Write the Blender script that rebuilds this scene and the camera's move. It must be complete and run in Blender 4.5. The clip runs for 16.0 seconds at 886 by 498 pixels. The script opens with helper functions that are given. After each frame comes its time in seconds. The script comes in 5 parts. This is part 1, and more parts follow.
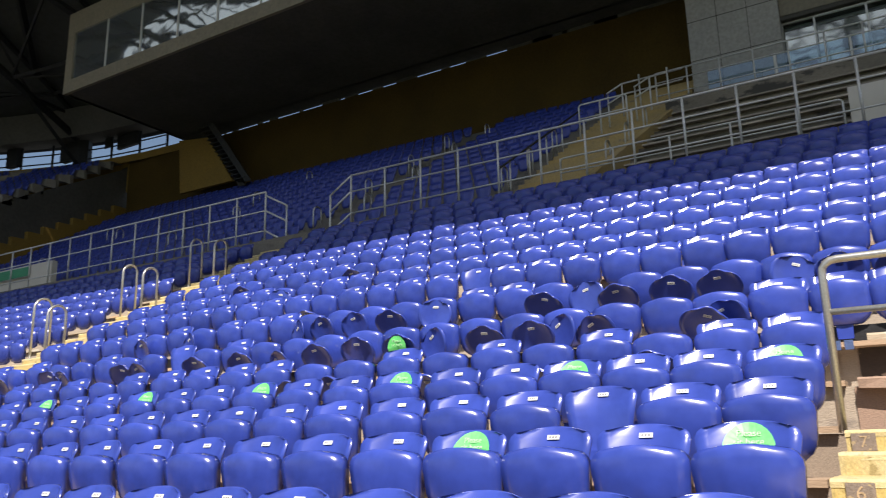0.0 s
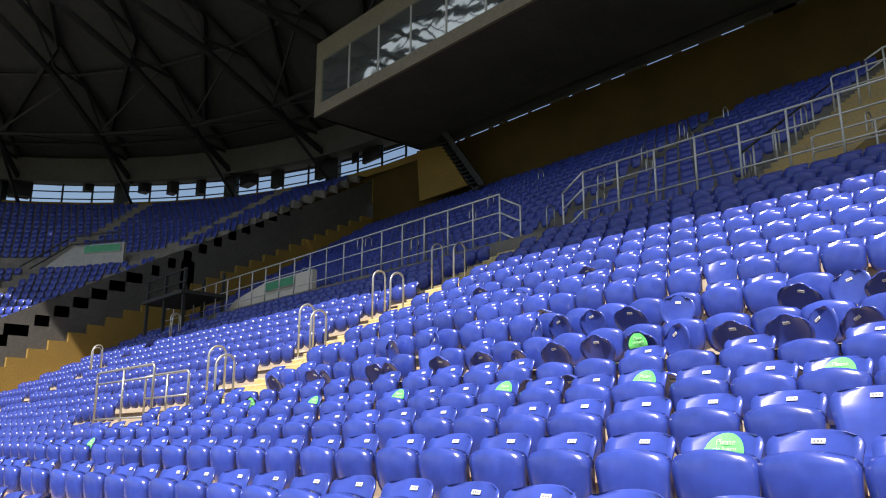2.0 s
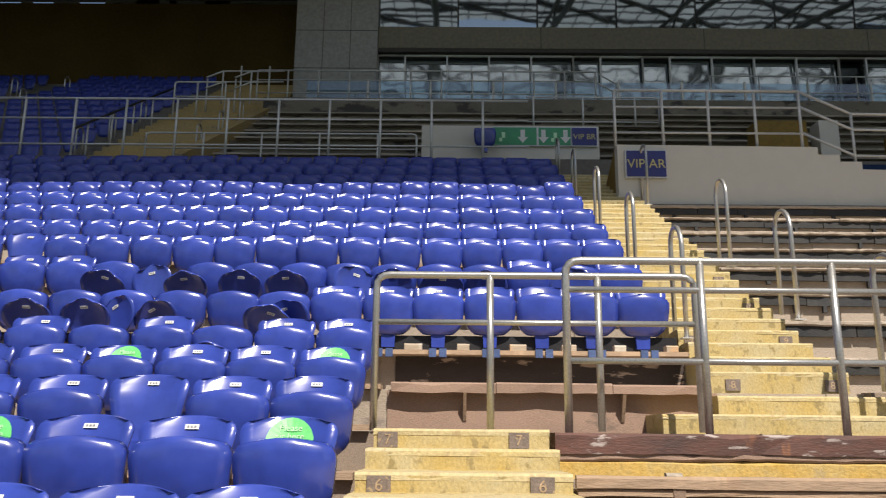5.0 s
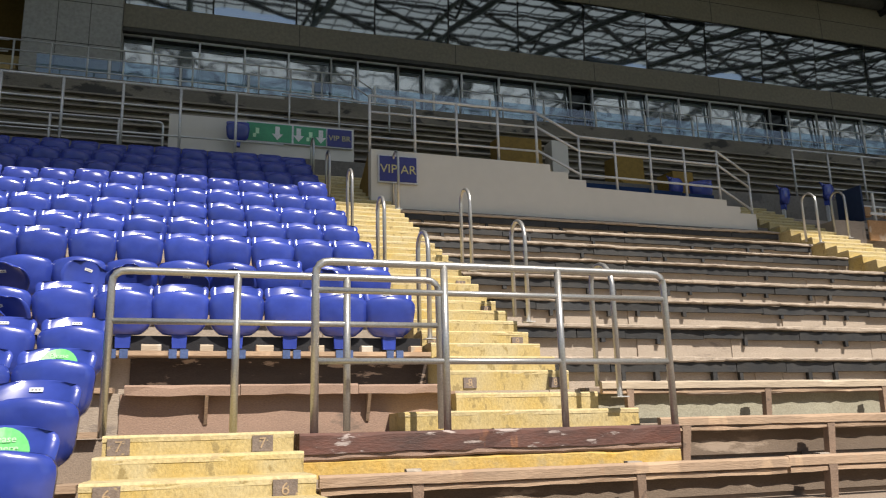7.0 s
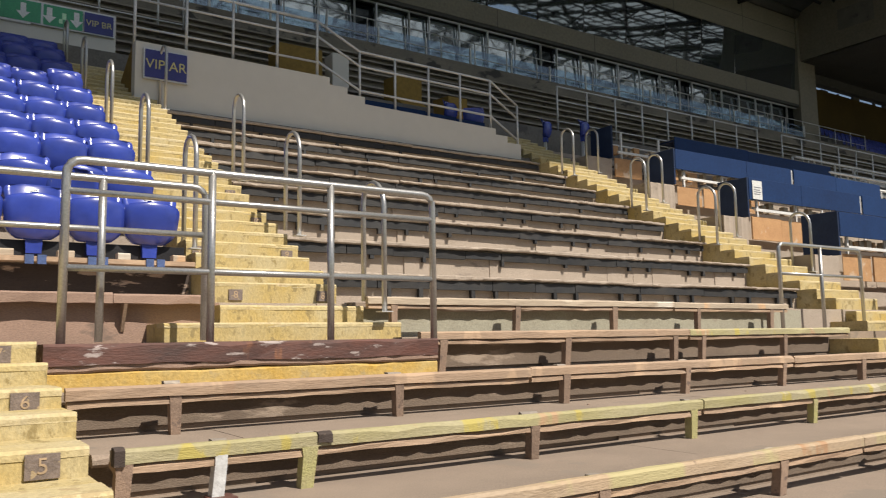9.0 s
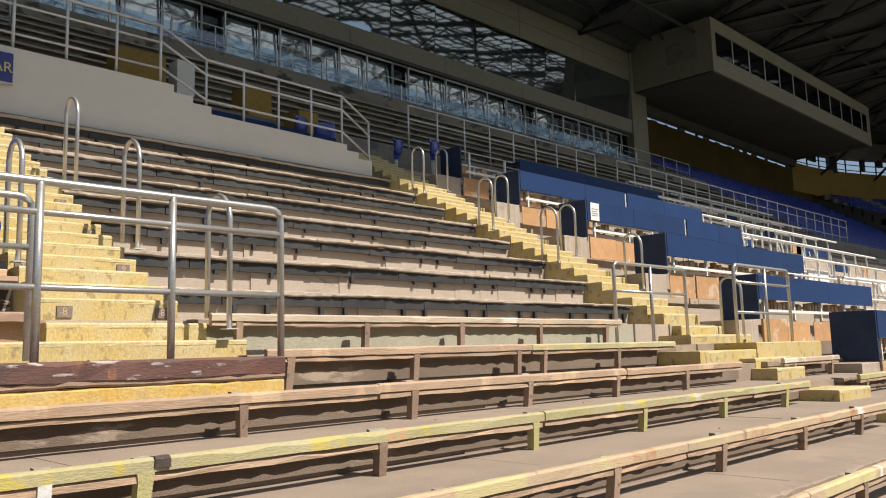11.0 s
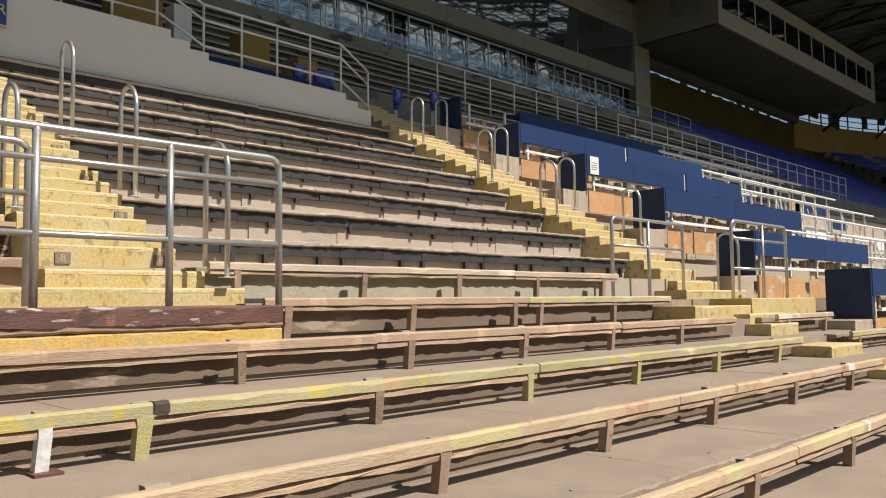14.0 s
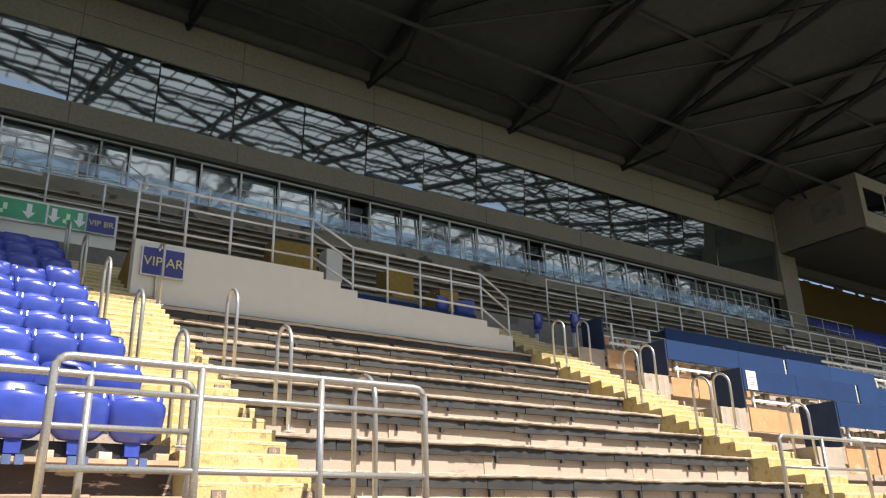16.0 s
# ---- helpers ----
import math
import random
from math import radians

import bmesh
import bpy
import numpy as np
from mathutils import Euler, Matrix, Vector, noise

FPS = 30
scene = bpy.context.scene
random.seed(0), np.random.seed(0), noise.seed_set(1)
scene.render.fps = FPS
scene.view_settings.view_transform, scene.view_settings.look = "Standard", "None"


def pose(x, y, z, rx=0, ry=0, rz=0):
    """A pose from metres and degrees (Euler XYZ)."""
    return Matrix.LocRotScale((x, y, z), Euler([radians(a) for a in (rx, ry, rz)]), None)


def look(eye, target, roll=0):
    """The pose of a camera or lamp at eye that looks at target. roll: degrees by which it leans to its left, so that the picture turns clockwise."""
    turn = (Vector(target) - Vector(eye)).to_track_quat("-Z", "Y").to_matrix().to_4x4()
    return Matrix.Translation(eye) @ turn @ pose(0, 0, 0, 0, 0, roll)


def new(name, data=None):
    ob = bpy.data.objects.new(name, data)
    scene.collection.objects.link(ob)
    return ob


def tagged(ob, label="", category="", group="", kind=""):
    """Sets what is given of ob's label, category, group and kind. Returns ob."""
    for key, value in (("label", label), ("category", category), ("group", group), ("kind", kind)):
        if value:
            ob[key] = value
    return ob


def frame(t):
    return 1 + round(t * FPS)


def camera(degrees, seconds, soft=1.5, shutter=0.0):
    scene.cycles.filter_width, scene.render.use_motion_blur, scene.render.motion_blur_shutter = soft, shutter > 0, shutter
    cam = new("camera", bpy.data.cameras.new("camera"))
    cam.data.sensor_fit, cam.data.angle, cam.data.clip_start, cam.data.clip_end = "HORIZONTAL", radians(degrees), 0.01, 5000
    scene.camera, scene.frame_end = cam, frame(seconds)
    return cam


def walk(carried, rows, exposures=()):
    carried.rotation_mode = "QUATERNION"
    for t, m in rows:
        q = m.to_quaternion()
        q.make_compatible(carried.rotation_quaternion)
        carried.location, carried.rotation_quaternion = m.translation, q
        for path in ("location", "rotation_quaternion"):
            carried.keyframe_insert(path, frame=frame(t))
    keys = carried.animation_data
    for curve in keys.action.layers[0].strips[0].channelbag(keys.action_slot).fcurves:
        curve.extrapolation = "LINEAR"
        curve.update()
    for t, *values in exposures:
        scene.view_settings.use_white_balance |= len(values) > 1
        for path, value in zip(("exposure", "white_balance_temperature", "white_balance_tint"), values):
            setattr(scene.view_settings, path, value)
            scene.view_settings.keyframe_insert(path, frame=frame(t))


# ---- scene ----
# The camera stands on the walkway in front of the stand and only turns: x runs along the rows, y up the stand.
EYE = 1.65
cam = camera(58.18, 16.0, soft=1.1, shutter=0.15)
PATH = [
    (0.0, 13.63, 1.23, 31.40), (0.5, 13.55, 0.50, 39.02), (1.0, 14.09, 0.49, 43.61), (1.5, 14.08, 0.09, 46.37),
    (2.0, 13.67, -0.13, 48.33), (2.5, 13.33, 0.20, 44.07), (3.0, 13.18, 0.57, 37.49), (3.5, 12.97, 0.70, 29.86),
    (4.0, 12.67, 0.30, 18.72), (4.5, 12.54, -0.37, 9.89), (5.0, 12.92, -0.56, 0.36), (5.2, 13.18, 0.01, -1.64), (7.3, 12.34, 1.60, -20.41), (7.5, 10.82, 1.57, -22.58),
    (8.0, 8.02, 1.43, -27.35), (8.5, 7.23, 1.44, -28.12), (9.0, 6.38, 0.94, -33.94), (9.5, 6.21, 1.14, -39.26),
    (10.0, 6.27, 1.53, -44.10), (10.2, 6.83, 1.63, -43.76), (12.3, 7.45, 1.12, -46.35), (12.5, 7.12, 1.11, -45.39), (13.0, 5.22, 0.81, -44.71), (13.5, 3.81, 0.73, -44.89),
    (14.0, 3.85, 0.76, -44.92), (14.5, 5.00, 0.89, -43.04), (15.0, 9.83, 1.00, -41.64), (15.5, 15.61, 1.21, -38.30),
    (16.0, 20.15, 1.54, -34.39)]
# the camera opens up as it turns from the sunlit seats to the shaded boxes
EXPOSURE = [(t, e, 6850, 11) for t, e in ((0.0, 0.74), (1.5, 0.95), (2.3, 1.0), (3.5, 0.76), (5.0, 0.35), (7.4, 0.48), (8.2, 0.30), (9.0, 0.28), (10.0, 0.37), (12.5, 0.63), (13.0, 0.52), (14.0, 0.42), (14.5, 0.46), (15.2, 0.6), (15.5, 0.78), (16.0, 1.08))]
walk(cam, [(t, pose(0, 0, EYE, 90 + p, r, y)) for t, p, r, y in PATH], EXPOSURE)

# ---- light ----
SUN_EL, SUN_AZ = radians(52), radians(20)  # high, from the pitch side, a little to the right
to_sun = Vector((math.sin(SUN_AZ) * math.cos(SUN_EL), -math.cos(SUN_AZ) * math.cos(SUN_EL), math.sin(SUN_EL)))
world = bpy.data.worlds.new("sky")
scene.world = world
world.use_nodes = True
wn = world.node_tree.nodes
sky = wn.new("ShaderNodeTexSky")
sky.sky_type, sky.sun_disc = "NISHITA", False
sky.sun_elevation, sky.sun_rotation = SUN_EL, math.pi - SUN_AZ
world.node_tree.links.new(sky.outputs[0], wn["Background"].inputs[0])
wn["Background"].inputs[1].default_value = 0.066
sun = new("sun", bpy.data.lights.new("sun", "SUN"))
sun.data.energy, sun.data.angle, sun.data.color = 5.0, radians(0.53), (1.0, 0.95, 0.87)
sun.matrix_world = look(to_sun * 200, (0, 0, 0))


# ---- materials ----
def mat(name, base, rough=0.6, metal=0.0, second=None, scale=4.0, amount=0.5, fine=40.0, bump=0.15, third=None, third_scale=1.2, third_edge=0.58, spread=0.0, stretch=(1, 1, 1), spec=0.5, grain=0.72, bands=()):
    """Base colour, broken up by a coarse and a fine noise, worn through to `third` in patches; spread varies it from piece to piece."""
    m = bpy.data.materials.new(name)
    m.use_nodes = True
    nt = m.node_tree
    p = nt.nodes["Principled BSDF"]
    p.inputs["Roughness"].default_value, p.inputs["Metallic"].default_value = rough, metal
    p.inputs["Specular IOR Level"].default_value = spec
    mp = nt.nodes.new("ShaderNodeMapping")
    mp.inputs["Scale"].default_value = stretch
    geo = nt.nodes.new("ShaderNodeNewGeometry")
    nt.links.new(geo.outputs["Position"], mp.inputs["Vector"])

    def noise_tex(sc, detail):
        n = nt.nodes.new("ShaderNodeTexNoise")
        n.inputs["Scale"].default_value, n.inputs["Detail"].default_value, n.inputs["Roughness"].default_value = sc, detail, 0.6
        nt.links.new(mp.outputs[0], n.inputs["Vector"])
        return n.outputs[0]

    def mix(fac, a, b, mode="MIX"):
        x = nt.nodes.new("ShaderNodeMix")
        x.data_type, x.blend_type = "RGBA", mode
        for i, v in ((0, fac), (6, a), (7, b)):
            if isinstance(v, bpy.types.NodeSocket):
                nt.links.new(v, x.inputs[i])
            else:
                x.inputs[i].default_value = v if i == 0 else (*v, 1)
        return x.outputs[2]

    def ramp(src, lo, hi):
        r = nt.nodes.new("ShaderNodeMapRange")
        r.inputs[1].default_value, r.inputs[2].default_value = lo, hi
        nt.links.new(src, r.inputs[0])
        return r.outputs[0]

    coarse, small = noise_tex(scale, 4), noise_tex(fine, 3)
    col = mix(ramp(coarse, 0.3, 0.7), base, second or tuple(c * (1 - amount) for c in base))
    col = mix(ramp(small, 0.35, 0.75), col, mix(1.0, col, (grain, grain, grain), "MULTIPLY"))
    for tone, often, edge in bands:  # patches that run across a plank
        bp, bn = nt.nodes.new("ShaderNodeMapping"), nt.nodes.new("ShaderNodeTexNoise")
        bp.inputs["Scale"].default_value = (1.0, 0.35, 0.35)
        bp.inputs["Location"].default_value = (7.3 * often + 31 * tone[0], 0, 0)
        bn.inputs["Scale"].default_value, bn.inputs["Detail"].default_value = often, 5
        nt.links.new(geo.outputs["Position"], bp.inputs["Vector"])
        nt.links.new(bp.outputs[0], bn.inputs["Vector"])
        col = mix(ramp(bn.outputs[0], edge, edge + 0.035), col, tone)
    if third:
        worn = ramp(noise_tex(third_scale, 8), third_edge, third_edge + 0.05)
        col = mix(worn, col, third)
    if spread:
        info = nt.nodes.new("ShaderNodeObjectInfo")
        hsv = nt.nodes.new("ShaderNodeHueSaturation")
        r = nt.nodes.new("ShaderNodeMapRange")
        r.inputs[3].default_value, r.inputs[4].default_value = 1 - spread, 1 + spread
        nt.links.new(info.outputs["Random"], r.inputs[0])
        nt.links.new(r.outputs[0], hsv.inputs["Value"])
        nt.links.new(col, hsv.inputs["Color"])
        col = hsv.outputs[0]
    nt.links.new(col, p.inputs["Base Color"])
    if bump:
        b = nt.nodes.new("ShaderNodeBump")
        b.inputs["Strength"].default_value, b.inputs["Distance"].default_value = bump, 0.02
        nt.links.new(small, b.inputs["Height"])
        nt.links.new(b.outputs[0], p.inputs["Normal"])
    return m


BLUE = mat("blue_plastic", (0.036, 0.066, 0.375), 0.24, spec=0.85, second=(0.032, 0.058, 0.34), scale=1.3, fine=7, bump=0.0, spread=0.12)
BLUE_FAR = mat("blue_plastic_far", (0.040, 0.064, 0.33), 0.28, second=(0.03, 0.05, 0.29), scale=2.0, fine=9, bump=0.0)
UNDER_SEAT = mat("seat_bracket", (0.03, 0.03, 0.035), 0.5, 0.4, fine=60)
CLAMP = mat("blue_clamp", (0.10, 0.16, 0.36), 0.5, 0.2, fine=60)
LABEL = mat("white_label", (0.78, 0.78, 0.76), 0.5, amount=0.1, bump=0)
INK = mat("dark_ink", (0.22, 0.22, 0.25), 0.6, amount=0.2, bump=0)
GREEN = mat("green_sticker", (0.12, 0.62, 0.17), 0.45, second=(0.16, 0.66, 0.2), bump=0)
STICKER_INK = mat("sticker_ink", (0.55, 0.85, 0.55), 0.5, amount=0.1, bump=0)
TREAD = mat("worn_concrete", (0.32, 0.25, 0.195), 0.9, second=(0.25, 0.197, 0.155), scale=1.4, fine=120, bump=0.25, third=(0.225, 0.183, 0.147), third_scale=1.7, third_edge=0.57)
RISER = mat("pinkish_concrete", (0.37, 0.25, 0.19), 0.9, second=(0.31, 0.21, 0.16), scale=2.0, fine=110, bump=0.25, third=(0.20, 0.145, 0.115), third_scale=2.6, third_edge=0.63, stretch=(0.6, 1, 1.6))
# Concrete browned down: the benches' shade is put into this riser colour.
BROWNFACE = mat("dirty_brown_riser", (0.23, 0.175, 0.132), 0.9, second=(0.16, 0.12, 0.09), scale=2.0, fine=90, bump=0.3, third=(0.34, 0.27, 0.21), third_scale=1.8, third_edge=0.62, stretch=(0.7, 1, 2))
CREAM = mat("cream_blocks", (0.50, 0.40, 0.28), 0.7, amount=0.25, fine=60, spread=0.15)
UPCON = mat("pale_crumbling_concrete", (0.46, 0.385, 0.315), 0.9, second=(0.375, 0.31, 0.25), scale=2.4, fine=100, bump=0.35, third=(0.24, 0.20, 0.17), third_scale=3.2, third_edge=0.63, stretch=(0.5, 1, 1.6))
GREENCON = mat("greenish_grey_plaster", (0.40, 0.385, 0.30), 0.9, second=(0.33, 0.31, 0.24), scale=2.5, fine=70, bump=0.25, third=(0.27, 0.23, 0.18), third_scale=3.5, third_edge=0.62)
# Grey set darker to carry the shade of the roofed upper tier.
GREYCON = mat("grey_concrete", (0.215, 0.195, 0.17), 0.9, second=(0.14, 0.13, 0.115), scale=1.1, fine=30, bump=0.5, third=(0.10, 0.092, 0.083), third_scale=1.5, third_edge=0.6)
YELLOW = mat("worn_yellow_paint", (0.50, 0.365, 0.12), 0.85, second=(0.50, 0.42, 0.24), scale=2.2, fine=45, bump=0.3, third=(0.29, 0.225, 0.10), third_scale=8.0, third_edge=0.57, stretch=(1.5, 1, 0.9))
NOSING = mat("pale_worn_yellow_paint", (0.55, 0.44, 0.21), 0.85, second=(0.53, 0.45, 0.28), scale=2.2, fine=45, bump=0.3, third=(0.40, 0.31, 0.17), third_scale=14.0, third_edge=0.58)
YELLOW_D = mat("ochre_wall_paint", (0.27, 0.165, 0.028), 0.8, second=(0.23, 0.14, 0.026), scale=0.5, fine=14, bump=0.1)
# The wall ochre again, with the soffit's shade put into its colour.
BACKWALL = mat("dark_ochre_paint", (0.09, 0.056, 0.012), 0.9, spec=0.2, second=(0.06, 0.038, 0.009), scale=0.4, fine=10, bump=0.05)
RED = mat("rusty_red_paint", (0.15, 0.06, 0.043), 0.7, second=(0.07, 0.042, 0.038), scale=7, fine=60, bump=0.25, third=(0.36, 0.30, 0.28), third_scale=14.0, third_edge=0.59, stretch=(0.4, 1, 1.6), bands=(((0.20, 0.085, 0.045), 4.5, 0.61),))
# The shade in row 9's hollow as a colour; also used for char.
SHADE_CHAR = mat("soot_dark_riser", (0.075, 0.055, 0.047), 0.9, second=(0.05, 0.037, 0.032), scale=2.5, fine=70, bump=0.3, third=(0.42, 0.32, 0.25), third_scale=4.5, third_edge=0.60, stretch=(0.8, 1, 3.0))
KERB = mat("orange_yellow_paint", (0.55, 0.34, 0.065), 0.8, second=(0.52, 0.39, 0.16), scale=5, fine=50, bump=0.3, third=(0.40, 0.30, 0.14), third_scale=7, third_edge=0.60)
STEEL = mat("brushed_steel", (0.55, 0.545, 0.53), 0.30, 0.68, amount=0.15, scale=2, fine=90, bump=0.04)
STEEL_D = mat("dull_steel", (0.70, 0.70, 0.69), 0.40, 0.30, amount=0.2, scale=2, fine=60, bump=0.04)
DARK = mat("dark_painted_steel", (0.02, 0.023, 0.028), 0.7, 0.1, second=(0.042, 0.04, 0.038), spread=0.3, scale=5, fine=60, bump=0.3)
WHITEWALL = mat("dirty_white_wall", (0.62, 0.585, 0.52), 0.85, second=(0.595, 0.56, 0.50), scale=0.4, fine=5, bump=0.0, grain=0.96, third=(0.53, 0.50, 0.44), third_scale=0.9, third_edge=0.70)
FASCIA = mat("beige_cladding", (0.25, 0.22, 0.168), 0.6, second=(0.215, 0.19, 0.145), scale=0.3, fine=8, bump=0.05)
PILLARM = mat("grey_cladding", (0.40, 0.39, 0.37), 0.6, second=(0.35, 0.34, 0.325), scale=0.3, fine=8, bump=0.05)
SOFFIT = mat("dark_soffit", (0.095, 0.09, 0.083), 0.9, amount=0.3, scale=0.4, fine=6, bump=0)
ROOF = mat("roof_sheet", (0.062, 0.064, 0.068), 0.85, second=(0.042, 0.043, 0.046), scale=0.15, fine=3, bump=0)
TRUSS = mat("truss_steel", (0.032, 0.034, 0.038), 0.6, 0.3, fine=10, bump=0)
NAVY = mat("navy_panel", (0.016, 0.030, 0.080), 0.6, spec=0.25, second=(0.025, 0.045, 0.10), scale=3, fine=30, bump=0.05)
BLUEBOARD = mat("blue_board", (0.008, 0.036, 0.122), 0.7, spec=0.25, second=(0.007, 0.029, 0.10), scale=1.2, fine=25, bump=0.05, spread=0.1)
CHIP = mat("chipboard", (0.52, 0.30, 0.14), 0.8, second=(0.44, 0.24, 0.11), scale=5, fine=45, bump=0.3, third=(0.50, 0.38, 0.27), third_scale=2.2, third_edge=0.57, spread=0.12)
SIGNBLUE = mat("sign_blue", (0.03, 0.035, 0.20), 0.45, amount=0.15, bump=0)
SIGNYEL = mat("sign_yellow", (0.62, 0.56, 0.24), 0.5, amount=0.1, bump=0)
SIGNGREEN = mat("sign_green", (0.05, 0.34, 0.16), 0.45, amount=0.15, bump=0)
TILE = mat("number_tile", (0.23, 0.18, 0.155), 0.6, amount=0.3, scale=20, fine=80, bump=0.2, third=(0.33, 0.25, 0.15), third_scale=30, third_edge=0.6)
TILEINK = mat("number_paint", (0.50, 0.36, 0.23), 0.7, amount=0.3, scale=20, fine=80, bump=0)
WEATHERED = mat("weathered_tan_concrete", (0.27, 0.235, 0.19), 0.9, second=(0.17, 0.15, 0.125), scale=0.9, fine=30, bump=0.4, third=(0.06, 0.055, 0.05), third_scale=1.3, third_edge=0.56, stretch=(0.7, 1, 1.4))
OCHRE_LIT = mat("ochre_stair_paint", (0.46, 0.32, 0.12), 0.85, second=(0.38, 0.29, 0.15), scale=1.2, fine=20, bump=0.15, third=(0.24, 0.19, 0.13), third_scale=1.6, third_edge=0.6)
TURF = mat("pale_turf", (0.10, 0.17, 0.05), 0.9, amount=0.3, scale=0.3, fine=20, bump=0.3)
ASPHALT = mat("ground_asphalt", (0.07, 0.075, 0.08), 0.9, amount=0.3, scale=0.5, fine=30, bump=0.3)
WOODS = {
    "pale": mat("bare_wood", (0.47, 0.38, 0.28), 0.85, second=(0.40, 0.33, 0.25), scale=3, fine=45, grain=0.78, bump=0.3, stretch=(0.25, 2, 3), spread=0.1, bands=(((0.52, 0.34, 0.20), 2.0, 0.60), ((0.55, 0.50, 0.42), 1.3, 0.58))),
    "yellow": mat("yellow_green_paint", (0.385, 0.345, 0.165), 0.8, second=(0.40, 0.355, 0.23), scale=2.5, fine=45, grain=0.78, bump=0.3, stretch=(0.8, 2, 3), spread=0.08, bands=(((0.42, 0.35, 0.10), 5.5, 0.585), ((0.44, 0.29, 0.17), 2.6, 0.60), ((0.47, 0.41, 0.30), 3.4, 0.64), ((0.20, 0.17, 0.12), 4.3, 0.68))),
    "orange": mat("peeling_orange_paint", (0.50, 0.36, 0.22), 0.8, second=(0.45, 0.35, 0.25), scale=2.5, fine=45, grain=0.78, bump=0.3, stretch=(0.6, 2, 3), spread=0.08, bands=(((0.42, 0.25, 0.14), 3.6, 0.585), ((0.64, 0.61, 0.55), 4.0, 0.635), ((0.46, 0.40, 0.21), 1.6, 0.58), ((0.24, 0.17, 0.12), 5.1, 0.68))),
    "brown": mat("weathered_brown_wood", (0.43, 0.295, 0.195), 0.85, second=(0.36, 0.26, 0.185), scale=2.5, fine=45, grain=0.78, bump=0.3, stretch=(0.4, 2, 3), spread=0.1, bands=(((0.47, 0.33, 0.22), 2.4, 0.58), ((0.37, 0.25, 0.17), 3.9, 0.62))),
    # grey lowered in place of the shade on the upper rows' planks
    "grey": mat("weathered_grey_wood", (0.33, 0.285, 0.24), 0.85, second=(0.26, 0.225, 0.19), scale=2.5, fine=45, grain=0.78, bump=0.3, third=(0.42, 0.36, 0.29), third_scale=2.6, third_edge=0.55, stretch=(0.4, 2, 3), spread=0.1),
}
LEGS = {
    "white": mat("flaking_white_paint", (0.66, 0.68, 0.68), 0.7, second=(0.58, 0.58, 0.57), scale=8, fine=40, bump=0.2, third=(0.36, 0.24, 0.17), third_scale=9, third_edge=0.64),
    "green": mat("pale_green_paint", (0.44, 0.42, 0.17), 0.8, second=(0.40, 0.36, 0.19), scale=9, fine=90, bump=0.3, third=(0.30, 0.24, 0.16), third_scale=14, third_edge=0.6),
    "bare": mat("dull_brown_post", (0.33, 0.23, 0.165), 0.85, second=(0.25, 0.175, 0.13), scale=9, fine=90, bump=0.3, third=(0.14, 0.10, 0.08), third_scale=12, third_edge=0.6, spread=0.2),
}


def glass(name, tint, rough, mirror, wave=0.10):
    """Coated window glass: a tinted mirror over a dark room."""
    m = bpy.data.materials.new(name)
    m.use_nodes = True
    nt = m.node_tree
    p = nt.nodes["Principled BSDF"]
    p.inputs["Base Color"].default_value = (*tint, 1)
    p.inputs["Metallic"].default_value, p.inputs["Roughness"].default_value = mirror, rough
    n, b, g = nt.nodes.new("ShaderNodeTexNoise"), nt.nodes.new("ShaderNodeBump"), nt.nodes.new("ShaderNodeNewGeometry")
    n.inputs["Scale"].default_value = 0.55
    b.inputs["Strength"].default_value, b.inputs["Distance"].default_value = wave, 0.05
    nt.links.new(g.outputs["Position"], n.inputs["Vector"])
    nt.links.new(n.outputs[0], b.inputs["Height"])
    nt.links.new(b.outputs[0], p.inputs["Normal"])
    return m


GLASS = glass("coated_glass", (0.33, 0.38, 0.41), 0.03, 0.95)
GLASS_BLUE = glass("blue_coated_glass", (0.52, 0.59, 0.64), 0.05, 0.9, 0.45)
GLASS_DARK = glass("dark_glass", (0.03, 0.036, 0.04), 0.05, 0.9)


def translucent(name, colour):
    m = bpy.data.materials.new(name)
    m.use_nodes = True
    nt = m.node_tree
    t, d, a = nt.nodes.new("ShaderNodeBsdfTranslucent"), nt.nodes.new("ShaderNodeBsdfDiffuse"), nt.nodes.new("ShaderNodeMixShader")
    n, g, r = nt.nodes.new("ShaderNodeTexNoise"), nt.nodes.new("ShaderNodeNewGeometry"), nt.nodes.new("ShaderNodeMapRange")
    n.inputs["Scale"].default_value, r.inputs[3].default_value, r.inputs[4].default_value = 0.25, 0.25, 0.6
    nt.links.new(g.outputs["Position"], n.inputs["Vector"])
    nt.links.new(n.outputs[0], r.inputs[0])
    nt.links.new(r.outputs[0], a.inputs[0])
    t.inputs[0].default_value, d.inputs[0].default_value = (*colour, 1), (*colour, 1)
    nt.links.new(t.outputs[0], a.inputs[1])
    nt.links.new(d.outputs[0], a.inputs[2])
    nt.links.new(a.outputs[0], nt.nodes["Material Output"].inputs[0])
    return m


def clear_glass(name, tint, gloss):
    """Thin glass: mostly clear, with some reflection."""
    m = bpy.data.materials.new(name)
    m.use_nodes = True
    nt = m.node_tree
    t, g, a = nt.nodes.new("ShaderNodeBsdfTransparent"), nt.nodes.new("ShaderNodeBsdfGlossy"), nt.nodes.new("ShaderNodeMixShader")
    t.inputs[0].default_value, g.inputs["Roughness"].default_value, a.inputs[0].default_value = (*tint, 1), 0.03, gloss
    nt.links.new(t.outputs[0], a.inputs[1])
    nt.links.new(g.outputs[0], a.inputs[2])
    nt.links.new(a.outputs[0], nt.nodes["Material Output"].inputs[0])
    return m


